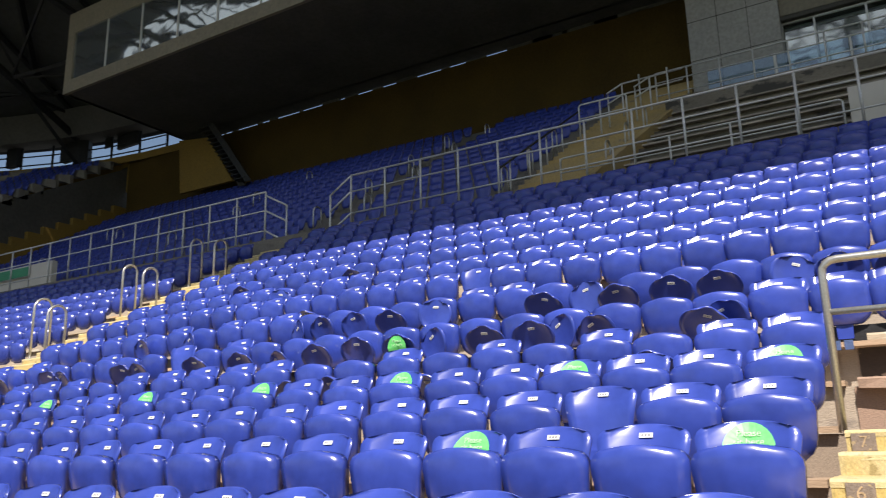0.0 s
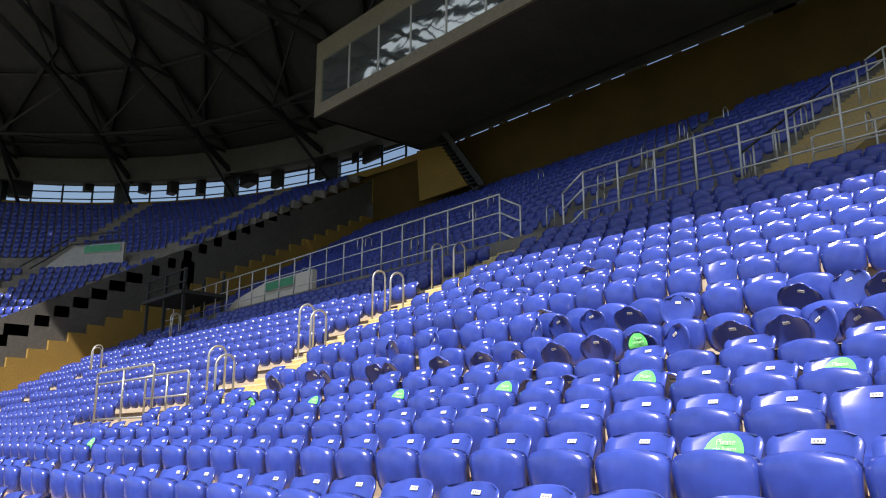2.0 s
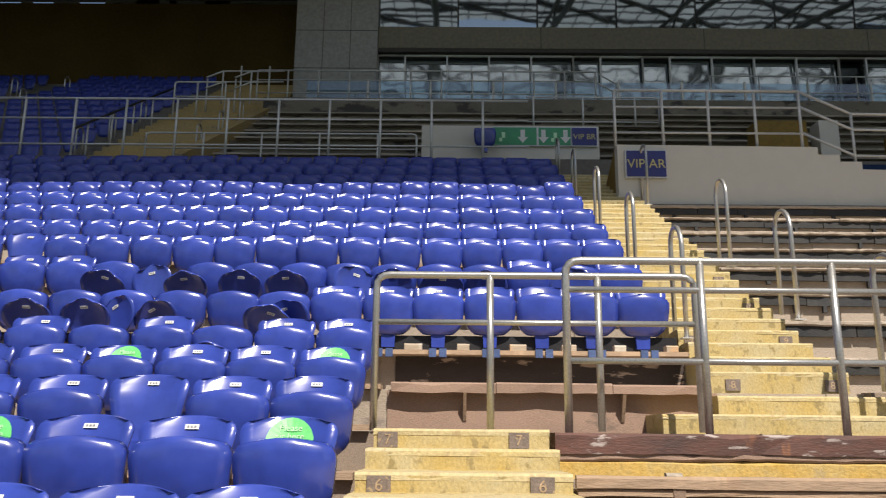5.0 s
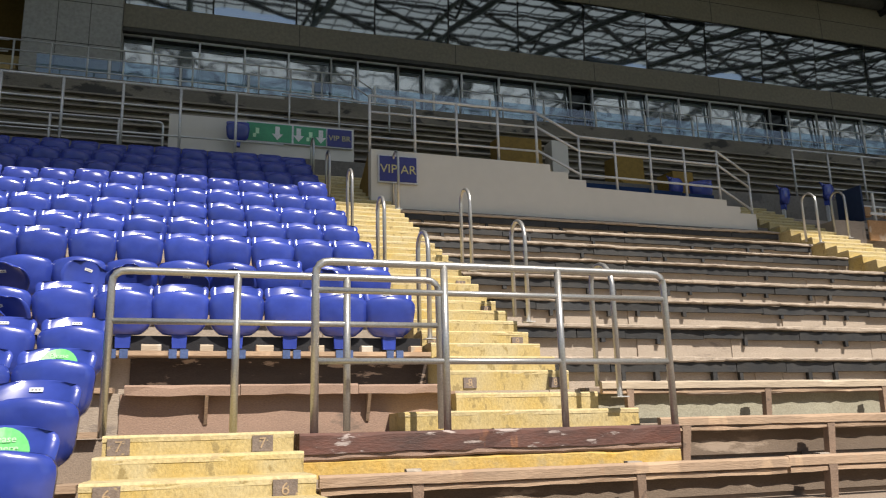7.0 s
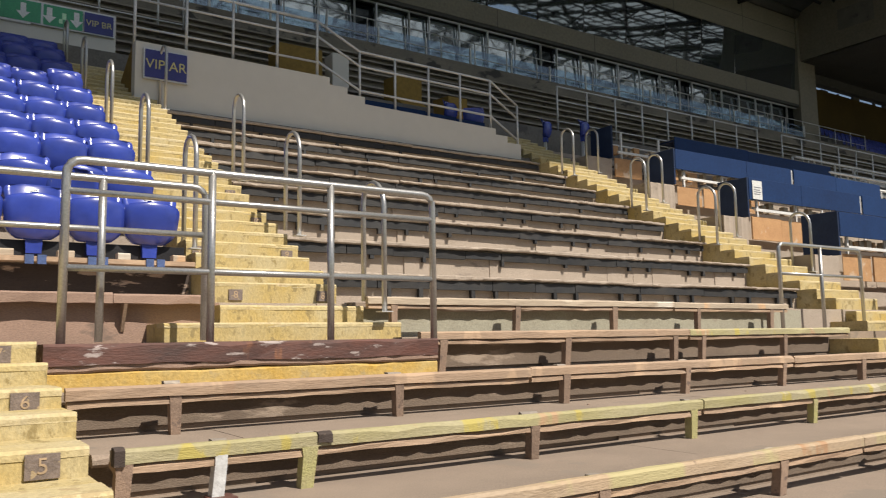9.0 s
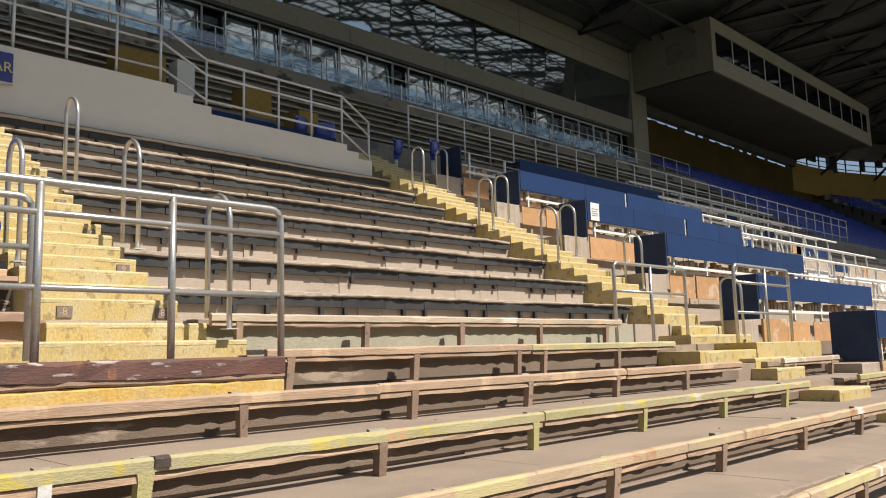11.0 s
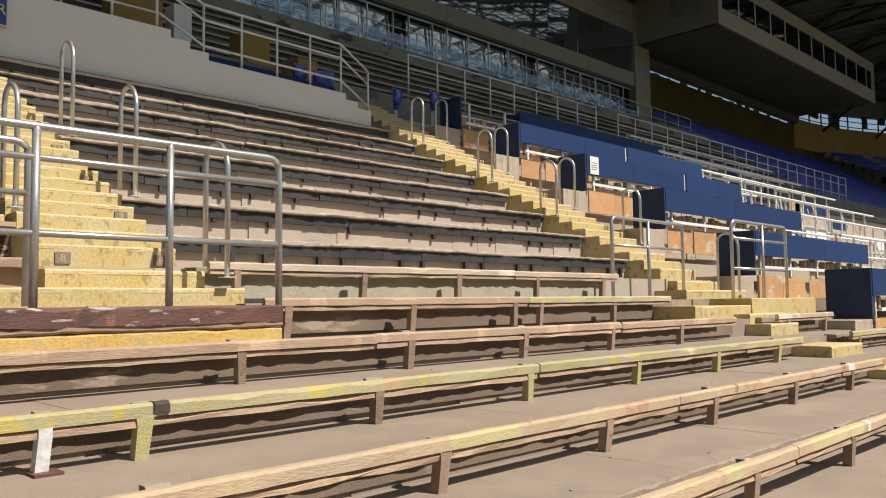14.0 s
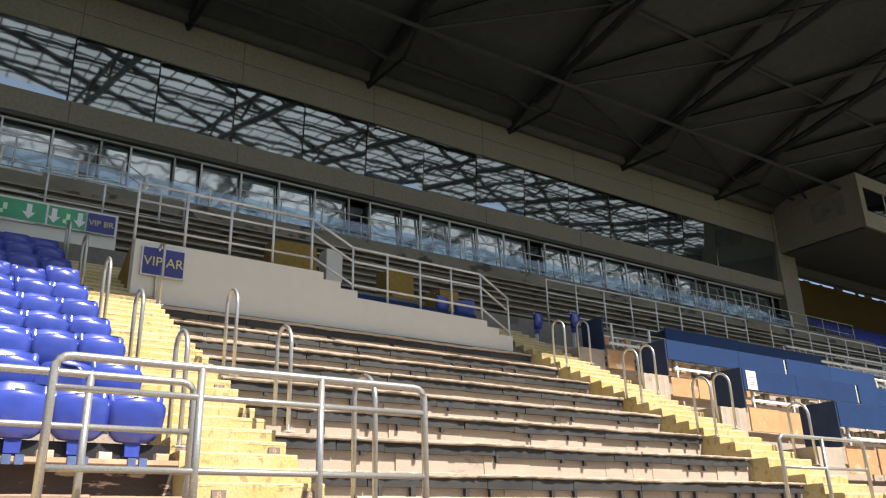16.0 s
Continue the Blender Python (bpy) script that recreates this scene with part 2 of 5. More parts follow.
GLASS_THIN = clear_glass("clear_bluish_glass", (0.62, 0.74, 0.80), 0.10)
POLY = translucent("translucent_roofing", (0.41, 0.44, 0.46))


# ---- builders ----
def part(name, bm, material, parent=None, label="", smooth=False):
    me = bpy.data.meshes.new(name)
    bm.to_mesh(me)
    bm.free()
    for m in material if isinstance(material, (list, tuple)) else (material,):
        me.materials.append(m)
    if smooth:
        me.shade_smooth()
    ob = new(name, me)
    ob.parent = parent
    if label:
        ob["label"] = label
    return ob


def thing(name, label, category, group="", kind="", at=(0, 0, 0)):
    ob = new(name)
    ob.location = at
    return tagged(ob, label, category, group, kind)


def again(ob, parent, at=(0, 0, 0), name=None):
    """One more piece on the same mesh."""
    c = new(name or ob.name.split(".")[0], ob.data)
    c.parent, c.location = parent, at
    return c


def box(bm, x0, x1, y0, y1, z0, z1, bevel=0.0):
    vs = [bm.verts.new((x, y, z)) for x in (x0, x1) for y in (y0, y1) for z in (z0, z1)]
    fs = [bm.faces.new([vs[i] for i in f]) for f in ((0, 1, 3, 2), (4, 6, 7, 5), (0, 4, 5, 1), (2, 3, 7, 6), (0, 2, 6, 4), (1, 5, 7, 3))]
    if bevel:
        bmesh.ops.bevel(bm, geom=list({e for f in fs for e in f.edges}), offset=bevel, segments=1, affect="EDGES", profile=0.5)
    return bm


def boxes(*dims, bevel=0.0):
    bm = bmesh.new()
    for d in dims:
        box(bm, *d, bevel=bevel)
    return bm


def prism(bm, outline, axis, a, b):
    """An outline of (u, v) pairs drawn out along x (u=y, v=z) or y (u=x, v=z)."""
    def at(u, v, w):
        return (w, u, v) if axis == "x" else (u, w, v)
    lo, hi = [bm.verts.new(at(u, v, a)) for u, v in outline], [bm.verts.new(at(u, v, b)) for u, v in outline]
    n = len(outline)
    bm.faces.new(lo)
    bm.faces.new(hi[::-1])
    for i in range(n):
        bm.faces.new((lo[i], hi[i], hi[(i + 1) % n], lo[(i + 1) % n]))
    bmesh.ops.recalc_face_normals(bm, faces=bm.faces)
    return bm


def worn_plank(x0, x1, y0, y1, z0, z1, chip=0.006):
    """A plank whose edges wander a little along its length."""
    bm, rings = bmesh.new(), []
    k = max(2, round((x1 - x0) / 0.16))
    for i in range(k + 1):
        x = x0 + (x1 - x0) * i / k
        g = lambda s=chip: random.uniform(-s, s)
        c = 0.012 + (random.random() < 0.15) * random.uniform(0.0, 0.018)
        ring = [(y0 + g(), z0 + g()), (y0 + g(0.003), z1 - c), (y0 + c, z1 + g(0.002)), (y1 + g(), z1 + g(0.002)), (y1, z0)]
        rings.append([bm.verts.new((x, y, z)) for y, z in ring])
    for a, b in zip(rings, rings[1:]):
        for j in range(5):
            bm.faces.new((a[j], b[j], b[(j + 1) % 5], a[(j + 1) % 5]))
    bm.faces.new(rings[0])
    bm.faces.new(rings[-1][::-1])
    bmesh.ops.recalc_face_normals(bm, faces=bm.faces)
    return bm


def crumbly(x0, x1, y0, y1, z0, z1, ragged=0.02, front=0.008, seg=0.07, s=1):
    """A strip of old concrete: its edge at z0 is broken away in waves, the one at z1 is chipped; s=-1 turns it over."""
    bm, rings = bmesh.new(), []
    k = max(2, round((x1 - x0) / seg))
    a, b, c = (random.uniform(0, 6) for _ in range(3))
    f1, f2, f3 = random.uniform(0.9, 1.6), random.uniform(2.4, 3.9), random.uniform(6, 9)
    for i in range(k + 1):
        x = x0 + (x1 - x0) * i / k
        wave = 0.6 * math.sin(f1 * x + a) + 0.45 * math.sin(f2 * x + b) * math.sin(f1 * x + c) + 0.2 * math.sin(f3 * x + c) + random.uniform(-0.35, 0.35)
        yf, zl = y0 + front * (wave + random.uniform(-1, 1)), z0 - ragged * wave
        c2 = 0.006 + (random.random() < 0.2) * random.uniform(0, 0.02)
        ring = [(yf + 0.01, zl), (yf, zl + 0.012 * s), (yf + random.uniform(-0.003, 0.003), z1 - c2 * s), (yf + c2, z1 + random.uniform(-0.004, 0.004)), (y1, z1), (y1, zl)]
        rings.append([bm.verts.new((x, y, z)) for y, z in ring])
    for p, q in zip(rings, rings[1:]):
        for j in range(6):
            bm.faces.new((p[j], q[j], q[(j + 1) % 6], p[(j + 1) % 6]))
    bm.faces.new(rings[0])
    bm.faces.new(rings[-1][::-1])
    bmesh.ops.recalc_face_normals(bm, faces=bm.faces)
    return bm


def tube(bm, pts, r, n=8):
    pts = [Vector(p) for p in pts]
    rings = []
    for i, p in enumerate(pts):
        d = (pts[min(i + 1, len(pts) - 1)] - pts[max(i - 1, 0)]).normalized()
        side = d.cross(Vector((0, 0, 1)) if abs(d.z) < 0.9 else Vector((0, 1, 0.01))).normalized()
        if i and side.dot(last) < 0:
            side = -side
        last = side
        up = d.cross(side)
        rings.append([bm.verts.new(p + r * (math.cos(k * math.tau / n) * side + math.sin(k * math.tau / n) * up)) for k in range(n)])
    for a, b in zip(rings, rings[1:]):
        for k in range(n):
            bm.faces.new((a[k], a[(k + 1) % n], b[(k + 1) % n], b[k]))
    bm.faces.new(rings[0][::-1])
    bm.faces.new(rings[-1])
    bmesh.ops.recalc_face_normals(bm, faces=bm.faces)
    return bm


def bent(a, corner, b, r=0.09, n=4):
    """Points of a pipe from a to b round a corner."""
    a, c, b = Vector(a), Vector(corner), Vector(b)
    s, e = c + (a - c).normalized() * r, c + (b - c).normalized() * r
    return [s.lerp(c, t).lerp(c.lerp(e, t), t) for t in [i / n for i in range(n + 1)]]


def lettering(name, text, size, m, parent, at, rot=(90, 0, 0), depth=0.002):
    cu = bpy.data.curves.new(name, "FONT")
    cu.body, cu.size, cu.extrude, cu.align_x, cu.align_y = text, size, depth, "CENTER", "CENTER"
    cu.materials.append(m)
    ob = new(name, cu)
    ob.parent = parent
    ob.matrix_basis = pose(*at, *rot)
    return ob


# Rows of the stand, by the numbers painted on the steps: where the nose of the tread is, and its level.
def nose(n):
    return 0.4 + 0.8 * (n - 1)


def level(n):
    if n <= 5:
        return EYE - 0.46 + 0.19 * (n - 5)
    return EYE + (-0.255 if n == 6 else 0.0 if n == 7 else 0.30 if n == 8 else 0.62 + 0.42 * (n - 9))


UP0, UPZ, UPR = 16.5, EYE + 5.6, 0.5  # upper tier: first nose, its level, rise of a row


# ---- ground and terraces ----
part("ground", boxes((-400, 400, -400, 400, -0.3, 0.0)), ASPHALT)
tagged(bpy.data.objects["ground"], "grey asphalt ground round the stand", "ground", kind="structure")
tagged(part("pitch", boxes((-40, 80, -90, -14, 0.004, 0.02)), TURF), "pale green grass pitch in front of the stand", "grass", kind="structure")
XL, XR = -38.0, 78.0
stand = thing("terrace", "worn beige and pink concrete terrace of the lower stand", "terrace", kind="structure")
for n in range(1, 19):
    y0, y1 = nose(n), nose(n + 1) + 0.1
    lo = level(n - 1) - 0.15 if n > 1 else -0.02
    bm = bmesh.new()
    # an uneven nose: short lengths of slab, each a little off
    x = XL
    while x < XR:
        step = 60.0 if x < -20 or x > 24 else random.uniform(0.3, 0.9) if n > 8 and 3.0 < x < 11 else random.uniform(1.1, 2.4)
        x2 = min(x + step, XR)
        if x < -20 < x2:
            x2 = -20.0
        j = random.uniform(-0.012, 0.012)
        box(bm, x, x2, y0 + j, y1, lo, level(n) + (random.uniform(-0.018, 0.012) if n > 8 and 3.0 < x < 11 else random.uniform(-0.002, 0.002)))
        x = x2
    part("tread", bm, UPCON if n >= 8 else TREAD, stand)

# upper tier: blue-seat part, bare rows, concourse
upper = thing("upper_terrace", "grey concrete terrace of the upper tier", "terrace", kind="structure")
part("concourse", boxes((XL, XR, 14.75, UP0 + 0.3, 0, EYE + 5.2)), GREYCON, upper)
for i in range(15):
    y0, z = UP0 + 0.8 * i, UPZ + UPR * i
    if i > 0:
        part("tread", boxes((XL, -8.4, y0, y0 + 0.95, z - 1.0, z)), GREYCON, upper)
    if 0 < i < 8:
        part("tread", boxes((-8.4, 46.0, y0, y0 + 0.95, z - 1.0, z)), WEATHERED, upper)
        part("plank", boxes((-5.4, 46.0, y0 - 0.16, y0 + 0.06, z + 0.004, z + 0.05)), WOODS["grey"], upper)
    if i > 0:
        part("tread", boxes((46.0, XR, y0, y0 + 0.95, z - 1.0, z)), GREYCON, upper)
        part("tread", boxes((-8.38, -5.76, y0 - 0.4, y0 + 0.1, z - 1.0, z - 0.25 + 0.004), (-8.38, -5.76, y0 - 0.012, y0 + 0.5, z - 1.0, z + 0.006)), OCHRE_LIT, upper)
part("parapet", boxes((-5.75, 46, 22.75, 22.95, EYE + 8.6, EYE + 9.95)), WEATHERED, upper)
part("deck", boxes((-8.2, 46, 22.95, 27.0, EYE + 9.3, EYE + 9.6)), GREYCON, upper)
part("stair_wall", prism(bmesh.new(), [(15.6, EYE + 5.2), (15.6, EYE + 5.55), (22.75, EYE + 9.6), (22.75, EYE + 5.2)], "x", -5.75, -5.55), OCHRE_LIT, upper)


# ---- seats ----
def back_y(u, z):
    v, r = (z - 0.11) / 0.43, max(0, z - 0.512)
    return 0.12 * (z - 0.11) + 0.36 * max(0, z - 0.43) + 16 * r * r - 0.070 * u * u * (0.3 + 0.7 * v)


def seat_y(u, z):
    """The folded pan leans forward over its hinge and bulges."""
    v = (z - 0.10) / 0.35
    return -0.024 - 0.045 * v - 0.088 * (1 - 0.62 * u * u) * (1 - (1.25 * v - 0.75) ** 2) + 0.014 * max(0, (v - 0.90) / 0.10) ** 2


def shell(bm, z0, z1, w0, w1, corner, foot, curve, thick, nu, nv, crown=0.0):
    """A moulded shell with rounded corners: front and rear sheet and the rim between them."""
    front, rear = [], []
    h = z1 - z0
    for j in range(nv + 1):
        v = 0.5 - 0.5 * math.cos(math.pi * j / nv)
        z, half = z0 + v * h, (w0 + (w1 - w0) * v) / 2
        for r, d in ((corner, z1 - z), (foot, z - z0)):
            if d < r:
                half -= r * (1 - math.sqrt(max(0, 1 - ((r - d) / r) ** 2)))
        for sheet, off in ((front, 0), (rear, thick)):
            sheet.append([bm.verts.new((u * half, curve(u, z) + off * (1 - 0.35 * abs(u)), z + crown * (1 - u * u) * v ** 3)) for u in [2 * i / nu - 1 for i in range(nu + 1)]])
    for j in range(nv):
        for i in range(nu):
            bm.faces.new((front[j][i], front[j][i + 1], front[j + 1][i + 1], front[j + 1][i]))
            bm.faces.new((rear[j][i + 1], rear[j][i], rear[j + 1][i], rear[j + 1][i + 1]))
    for j in range(nv):
        bm.faces.new((rear[j][0], front[j][0], front[j + 1][0], rear[j + 1][0]))
        bm.faces.new((front[j][nu], rear[j][nu], rear[j + 1][nu], front[j + 1][nu]))
    for i in range(nu):
        bm.faces.new((front[0][i + 1], front[0][i], rear[0][i], rear[0][i + 1]))
        bm.faces.new((front[nv][i], front[nv][i + 1], rear[nv][i + 1], rear[nv][i]))
    return bm


def loose_y(u, z):
    return 0.05 * (z - 0.10) - 0.03 * u * u


def back_bm(nu=8, nv=14):
    return shell(bmesh.new(), 0.11, 0.535, 0.30, 0.464, 0.065, 0.04, back_y, 0.022, nu, nv, 0.024)


def seat_bm(nu=8, nv=12):
    return shell(bmesh.new(), 0.110, 0.446, 0.40, 0.470, 0.085, 0.12, seat_y, 0.10, nu, nv, 0.018)


def bracket_bm():
    """A tapered plastic neck under the hinge."""
    bm = bmesh.new()
    prism(bm, [(-0.085, 0.19), (0.085, 0.19), (0.06, 0.10), (0.055, 0.0), (-0.055, 0.0), (-0.06, 0.10)], "y", -0.045, 0.05)
    return bm


def label_bm():
    bm = boxes((-0.032, 0.032, -0.003, 0.0, -0.012, 0.012))
    for x0, x1 in ((-0.022, -0.012), (-0.006, 0.004), (0.010, 0.020)):
        box(bm, x0, x1, -0.0045, -0.003, -0.005, 0.005)
    for f in list(bm.faces)[6:]:
        f.material_index = 1
    return bm


def disc_bm(r=0.110, zc=0.440):
    bm = bmesh.new()
    mid = bm.verts.new((0, back_y(0, zc) - 0.006, zc))
    rings = []
    for k in (0.5, 1.0):
        ring = []
        for a in [i * math.tau / 24 for i in range(24)]:
            x, z = r * k * math.cos(a), zc + r * k * math.sin(a)
            half = (0.30 + 0.160 * (z - 0.11) / 0.43) / 2
            u, v = x / half, (z - 0.11) / 0.43
            ring.append(bm.verts.new((x, back_y(u, z - 0.018 * (1 - u * u) * v ** 3) - 0.008, z)))
        rings.append(ring)
    for i in range(24):
        bm.faces.new((mid, rings[0][i], rings[0][(i + 1) % 24]))
        bm.faces.new((rings[0][i], rings[1][i], rings[1][(i + 1) % 24], rings[0][(i + 1) % 24]))
    return bm


def build_seat(at, folded=True, sticker=False, lean=0.0, roll=0.0, slip=0.0):
    t = thing("stadium_seat", SEAT_LABEL, "seat", "blue seats of the lower stand", at=at)
    b = again(LOOSE if lean else BACK, t, name="backrest")
    b.rotation_euler = (radians(0.82 * lean), radians(roll), radians(roll))
    if lean:
        b.location = (slip, -0.20 if lean < 20 else -0.13, 0.0)
    la = None if sticker else again(LAB, b, (0, back_y(0, 0.486) - 0.005, 0.505) if not lean else (0, loose_y(0, 0.34) - 0.004, 0.34))
    if la:
        la.rotation_euler = (radians(-3 if lean else -26), 0, 0)
    if sticker:
        dy, dz = (-0.066, -0.14) if lean else (0, 0)
        again(DISC, b, (0, dy, dz))
        for k, line in enumerate(("Please", "sit here")):
            lettering("lettering", line, 0.042, STICKER_INK, b, (0, back_y(0, 0.488 - 0.034 * k) - 0.014 + dy, 0.502 - 0.036 * k + dz), (90 - 22, 0, 0), 0.001)
    if folded:
        again(SEAT, t)
    if not lean:
        again(BRK, t)
    return t


SEAT_LABEL = "glossy blue plastic tip-up stadium seat on a concrete terrace"
proto = thing("stadium_seat", SEAT_LABEL, "seat", "blue seats of the lower stand")
BACK = part("backrest", back_bm(), BLUE, proto, smooth=True)
LAB = part("seat_label", label_bm(), (LABEL, INK), BACK, "small white label")
LAB.location, LAB.rotation_euler = (0, back_y(0, 0.486) - 0.005, 0.505), (radians(-26), 0, 0)
SEAT = part("seat", seat_bm(), BLUE, proto, smooth=True)
BRK = part("pedestal", bracket_bm(), BLUE, proto)
LOOSE = part("backrest", shell(bmesh.new(), 0.10, 0.39, 0.36, 0.47, 0.15, 0.13, loose_y, 0.02, 10, 14, 0.035), BLUE, None, smooth=True)
DISC = part("sticker", disc_bm(), GREEN, None)
PITCH = 0.475


def seat_place(n, i):
    """Row n, i-th seat from the aisle."""
    if n <= 8:
        z = level(n) if n > 5 else EYE - 0.495 + 0.255 * (n - 5)
        return (-0.72 - 0.02 * (n - 5) - 0.455 * i - 0.0034 * i * i, nose(n) + 0.09, z)
    return (1.66 - 0.432 * i - 0.0013 * i * i, nose(n) + 0.09, level(n) + (0.085 if n < 12 else 0.05))


proto.location = seat_place(5, 1)
STICKERS = {(5, 0), (5, 3), (7, 0), (7, 3), (7, 6), (7, 9), (7, 12), (7, 15), (5, 20), (9, 14), (8, 19)}
BROKEN = {  # row, seat: forward lean, twist and sideways slip of a loose backrest; a small lean lies in the light
    (10, 3): (46, 0, 0), (10, 4): (50, 3, 0), (10, 5): (34, 0, 0), (10, 6): (6, 16, 0), (10, 7): (48, -4, -0.08), (10, 8): (42, 5, -0.12), (10, 9): (50, -6, -0.12),
    (10, 10): (4, -12, 0), (10, 11): (50, 14, -0.1), (10, 14): (4, 6, 0), (10, 15): (46, 4, -0.08), (10, 16): (32, -10, -0.08), (10, 17): (34, -14, -0.08),
    (10, 18): (8, -30, 0), (10, 22): (12, -24, 0), (10, 24): (30, -16, 0), (10, 1): (10, -14, 0),
    (9, 7): (36, -18, 0.18), (9, 8): (54, 16, 0.26), (9, 9): (44, -22, 0), (9, 10): (10, -26, 0.1), (9, 11): (48, -3, 0.22), (9, 12): (46, 2, 0.18), (9, 13): (16, -24, 0.14),
    (9, 14): (40, 0, 0.12), (9, 15): (42, 0, 0.06), (9, 16): (46, -6, 0.04), (9, 17): (48, -34, 0.04), (9, 18): (44, -8, -0.12), (9, 20): (48, 4, 0.06),
    (9, 22): (46, -14, 0.1), (9, 23): (44, 12, 0.1), (9, 25): (46, -20, 0), (9, 26): (42, 16, 0), (9, 28): (44, 0, 0),
    (8, 2): (58, -3, 0), (8, 4): (70, 4, 0), (8, 6): (70, 5, 0), (8, 8): (60, -4, 0), (8, 9): (64, 0, 0), (8, 15): (68, -6, 0), (8, 19): (44, 4, 0), (8, 20): (66, 0, 0),
    (11, 19): (78, 0, 0), (12, 22): (6, 10, 0), (13, 25): (50, 0, 0), (13, 20): (50, -6, 0)}
NO_SEAT = {(6, 2), (10, 10), (9, 21), (11, 14)}
COUNT = {n: 24 if n <= 8 else 30 for n in range(3, 19)}
done = {(5, 1)}
for n in range(4, 15):
    for i in range(COUNT[n]):
        if (n, i) in done:
            continue
        lean, roll, slip = BROKEN.get((n, i), (0, 0, 0))
        x, y, z = seat_place(n, i)
        o = build_seat((x + random.uniform(-0.01, 0.01), y + random.uniform(-0.012, 0.012), z), (n, i) not in NO_SEAT, (n, i) in STICKERS, lean, roll, slip)
        if lean:
            o["label"] = "blue plastic stadium seat with a loose backrest tipped forward"
        elif (n, i) in NO_SEAT:
            o["label"] = "blue plastic stadium seat with its seat pan missing"
        elif (n, i) in STICKERS:
            o["label"] = "blue plastic stadium seat with a round green sticker"
        o.rotation_euler = (radians(random.uniform(-2, 2)), 0, radians(random.uniform(-1.5, 1.5)))
for o in (DISC, LOOSE):
    scene.collection.objects.unlink(o)


def far_seats(name, label, places, res=(3, 4), flat=False):
    """Many seats as one mesh."""
    bm = back_bm(*res)
    if not flat:
        shell(bm, 0.12, 0.446, 0.40, 0.470, 0.085, 0.12, seat_y, 0.10, *res, 0.018)
    vs = np.array([v.co[:] for v in bm.verts])
    bm.verts.index_update()
    fs = np.array([[v.index for v in f.verts] for f in bm.faces])
    bm.free()
    ps = np.array(places)  # x, y, z, turn
    c, s = np.cos(ps[:, 3])[:, None], np.sin(ps[:, 3])[:, None]
    jit = 1 + 0.03 * np.random.randn(len(ps), 1)
    X = ps[:, 0:1] + c * vs[None, :, 0] - s * vs[None, :, 1]
    Y = ps[:, 1:2] + s * vs[None, :, 0] + c * vs[None, :, 1]
    Z = ps[:, 2:3] + jit * vs[None, :, 2]
    co = np.stack([X, Y, Z], 2).reshape(-1, 3)
    fa = (fs[None] + (np.arange(len(ps)) * len(vs))[:, None, None]).reshape(-1, 4)
    me = bpy.data.meshes.new(name)
    me.from_pydata(co.tolist(), [], fa.tolist())
    me.materials.append(BLUE_FAR)
    me.shade_smooth()
    return tagged(new(name, me), label, "seats", kind="stuff")


rest = [(*seat_place(n, i), 0) for n in (3, *range(15, 19)) for i in range(COUNT[n])]
far_seats("stadium_seats", "blue plastic seats high in the lower stand", rest, (4, 6))
LEFT_END = -37.4
rest = []
for n in range(3, 19):
    x = -14.25 if n > 8 else -13.4
    while x > LEFT_END:
        if not (-30.3 < x < -29.0) and not (n in (7, 8) and x > -17.0):
            rest.append((x, nose(n) + 0.09, level(n), 0))
        x -= PITCH
far_seats("stadium_seats", "rows of blue plastic seats beyond the stairway", rest, (3, 5))
rest = []
for i in range(14):
    y, z = UP0 + 0.8 * i + 0.1, UPZ + UPR * i
    x = -8.8
    while x > LEFT_END:
        if not (-14.6 < x < -13.1):
            rest.append((x, y, z, 0))
        x -= PITCH
    x = 46.5
    while x < XR:
        rest.append((x, y, z, 0))
        x += PITCH
far_seats("stadium_seats", "shaded blue plastic seats of the upper tier", rest, (3, 3), True)


# ---- stairways ----
def number(parent, x, y, z, text, ink=TILEINK, tile=TILE):
    t = part("number_tile", boxes((x - 0.056, x + 0.056, y - 0.013, y + 0.012, z - 0.043, z + 0.043)), tile, parent, "dark tile with a painted row number")
    lettering("lettering", text, 0.08, ink, t, (x, y - 0.0145, z), depth=0.001)


def flight(label, steps, marks=()):
    """Steps as (x0, x1, nose, top, depth)."""
    st = thing("stairway", label, "stairs", kind="structure")
    for k, (x0, x1, y, z, d) in enumerate(steps):
        x0, x1 = x0 - 0.006 * (k % 4), x1 + 0.006 * (k % 4)
        j = random.uniform(-0.004, 0.004)
        part("step", worn_plank(x0, x1, y + j, y + d, z - 0.45, z, 0.002), YELLOW, st)
        part("nosing", worn_plank(x0 - 0.002, x1 + 0.002, y + j - 0.0015, y + 0.2, z - 0.032, z + 0.003, 0.001), NOSING, st)
    for m in marks:
        number(st, *m)
    return st


low = [(-0.42, 0.57, y, EYE + z, 0.9) for y, z in ((4.62, 0.012), (4.24, -0.09), (3.85, -0.19), (3.5, -0.275), (3.13, -0.365), (2.75, -0.47), (2.4, -0.58), (2.0, -0.70), (1.6, -0.82), (1.2, -0.94))]
flight("worn yellow-painted concrete steps with numbered rows", low,
       [(0.40, 4.62, EYE - 0.045, "7"), (-0.34, 4.62, EYE - 0.045, "7"), (0.44, 3.85, EYE - 0.245, "6"), (-0.32, 3.85, EYE - 0.245, "6"), (0.42, 3.13, EYE - 0.42, "5"), (-0.32, 3.13, EYE - 0.42, "5")])
high = [(1.45, 3.30, 5.50, EYE + 0.13, 0.6), (1.95, 3.14, 5.85, EYE + 0.27, 0.6)]
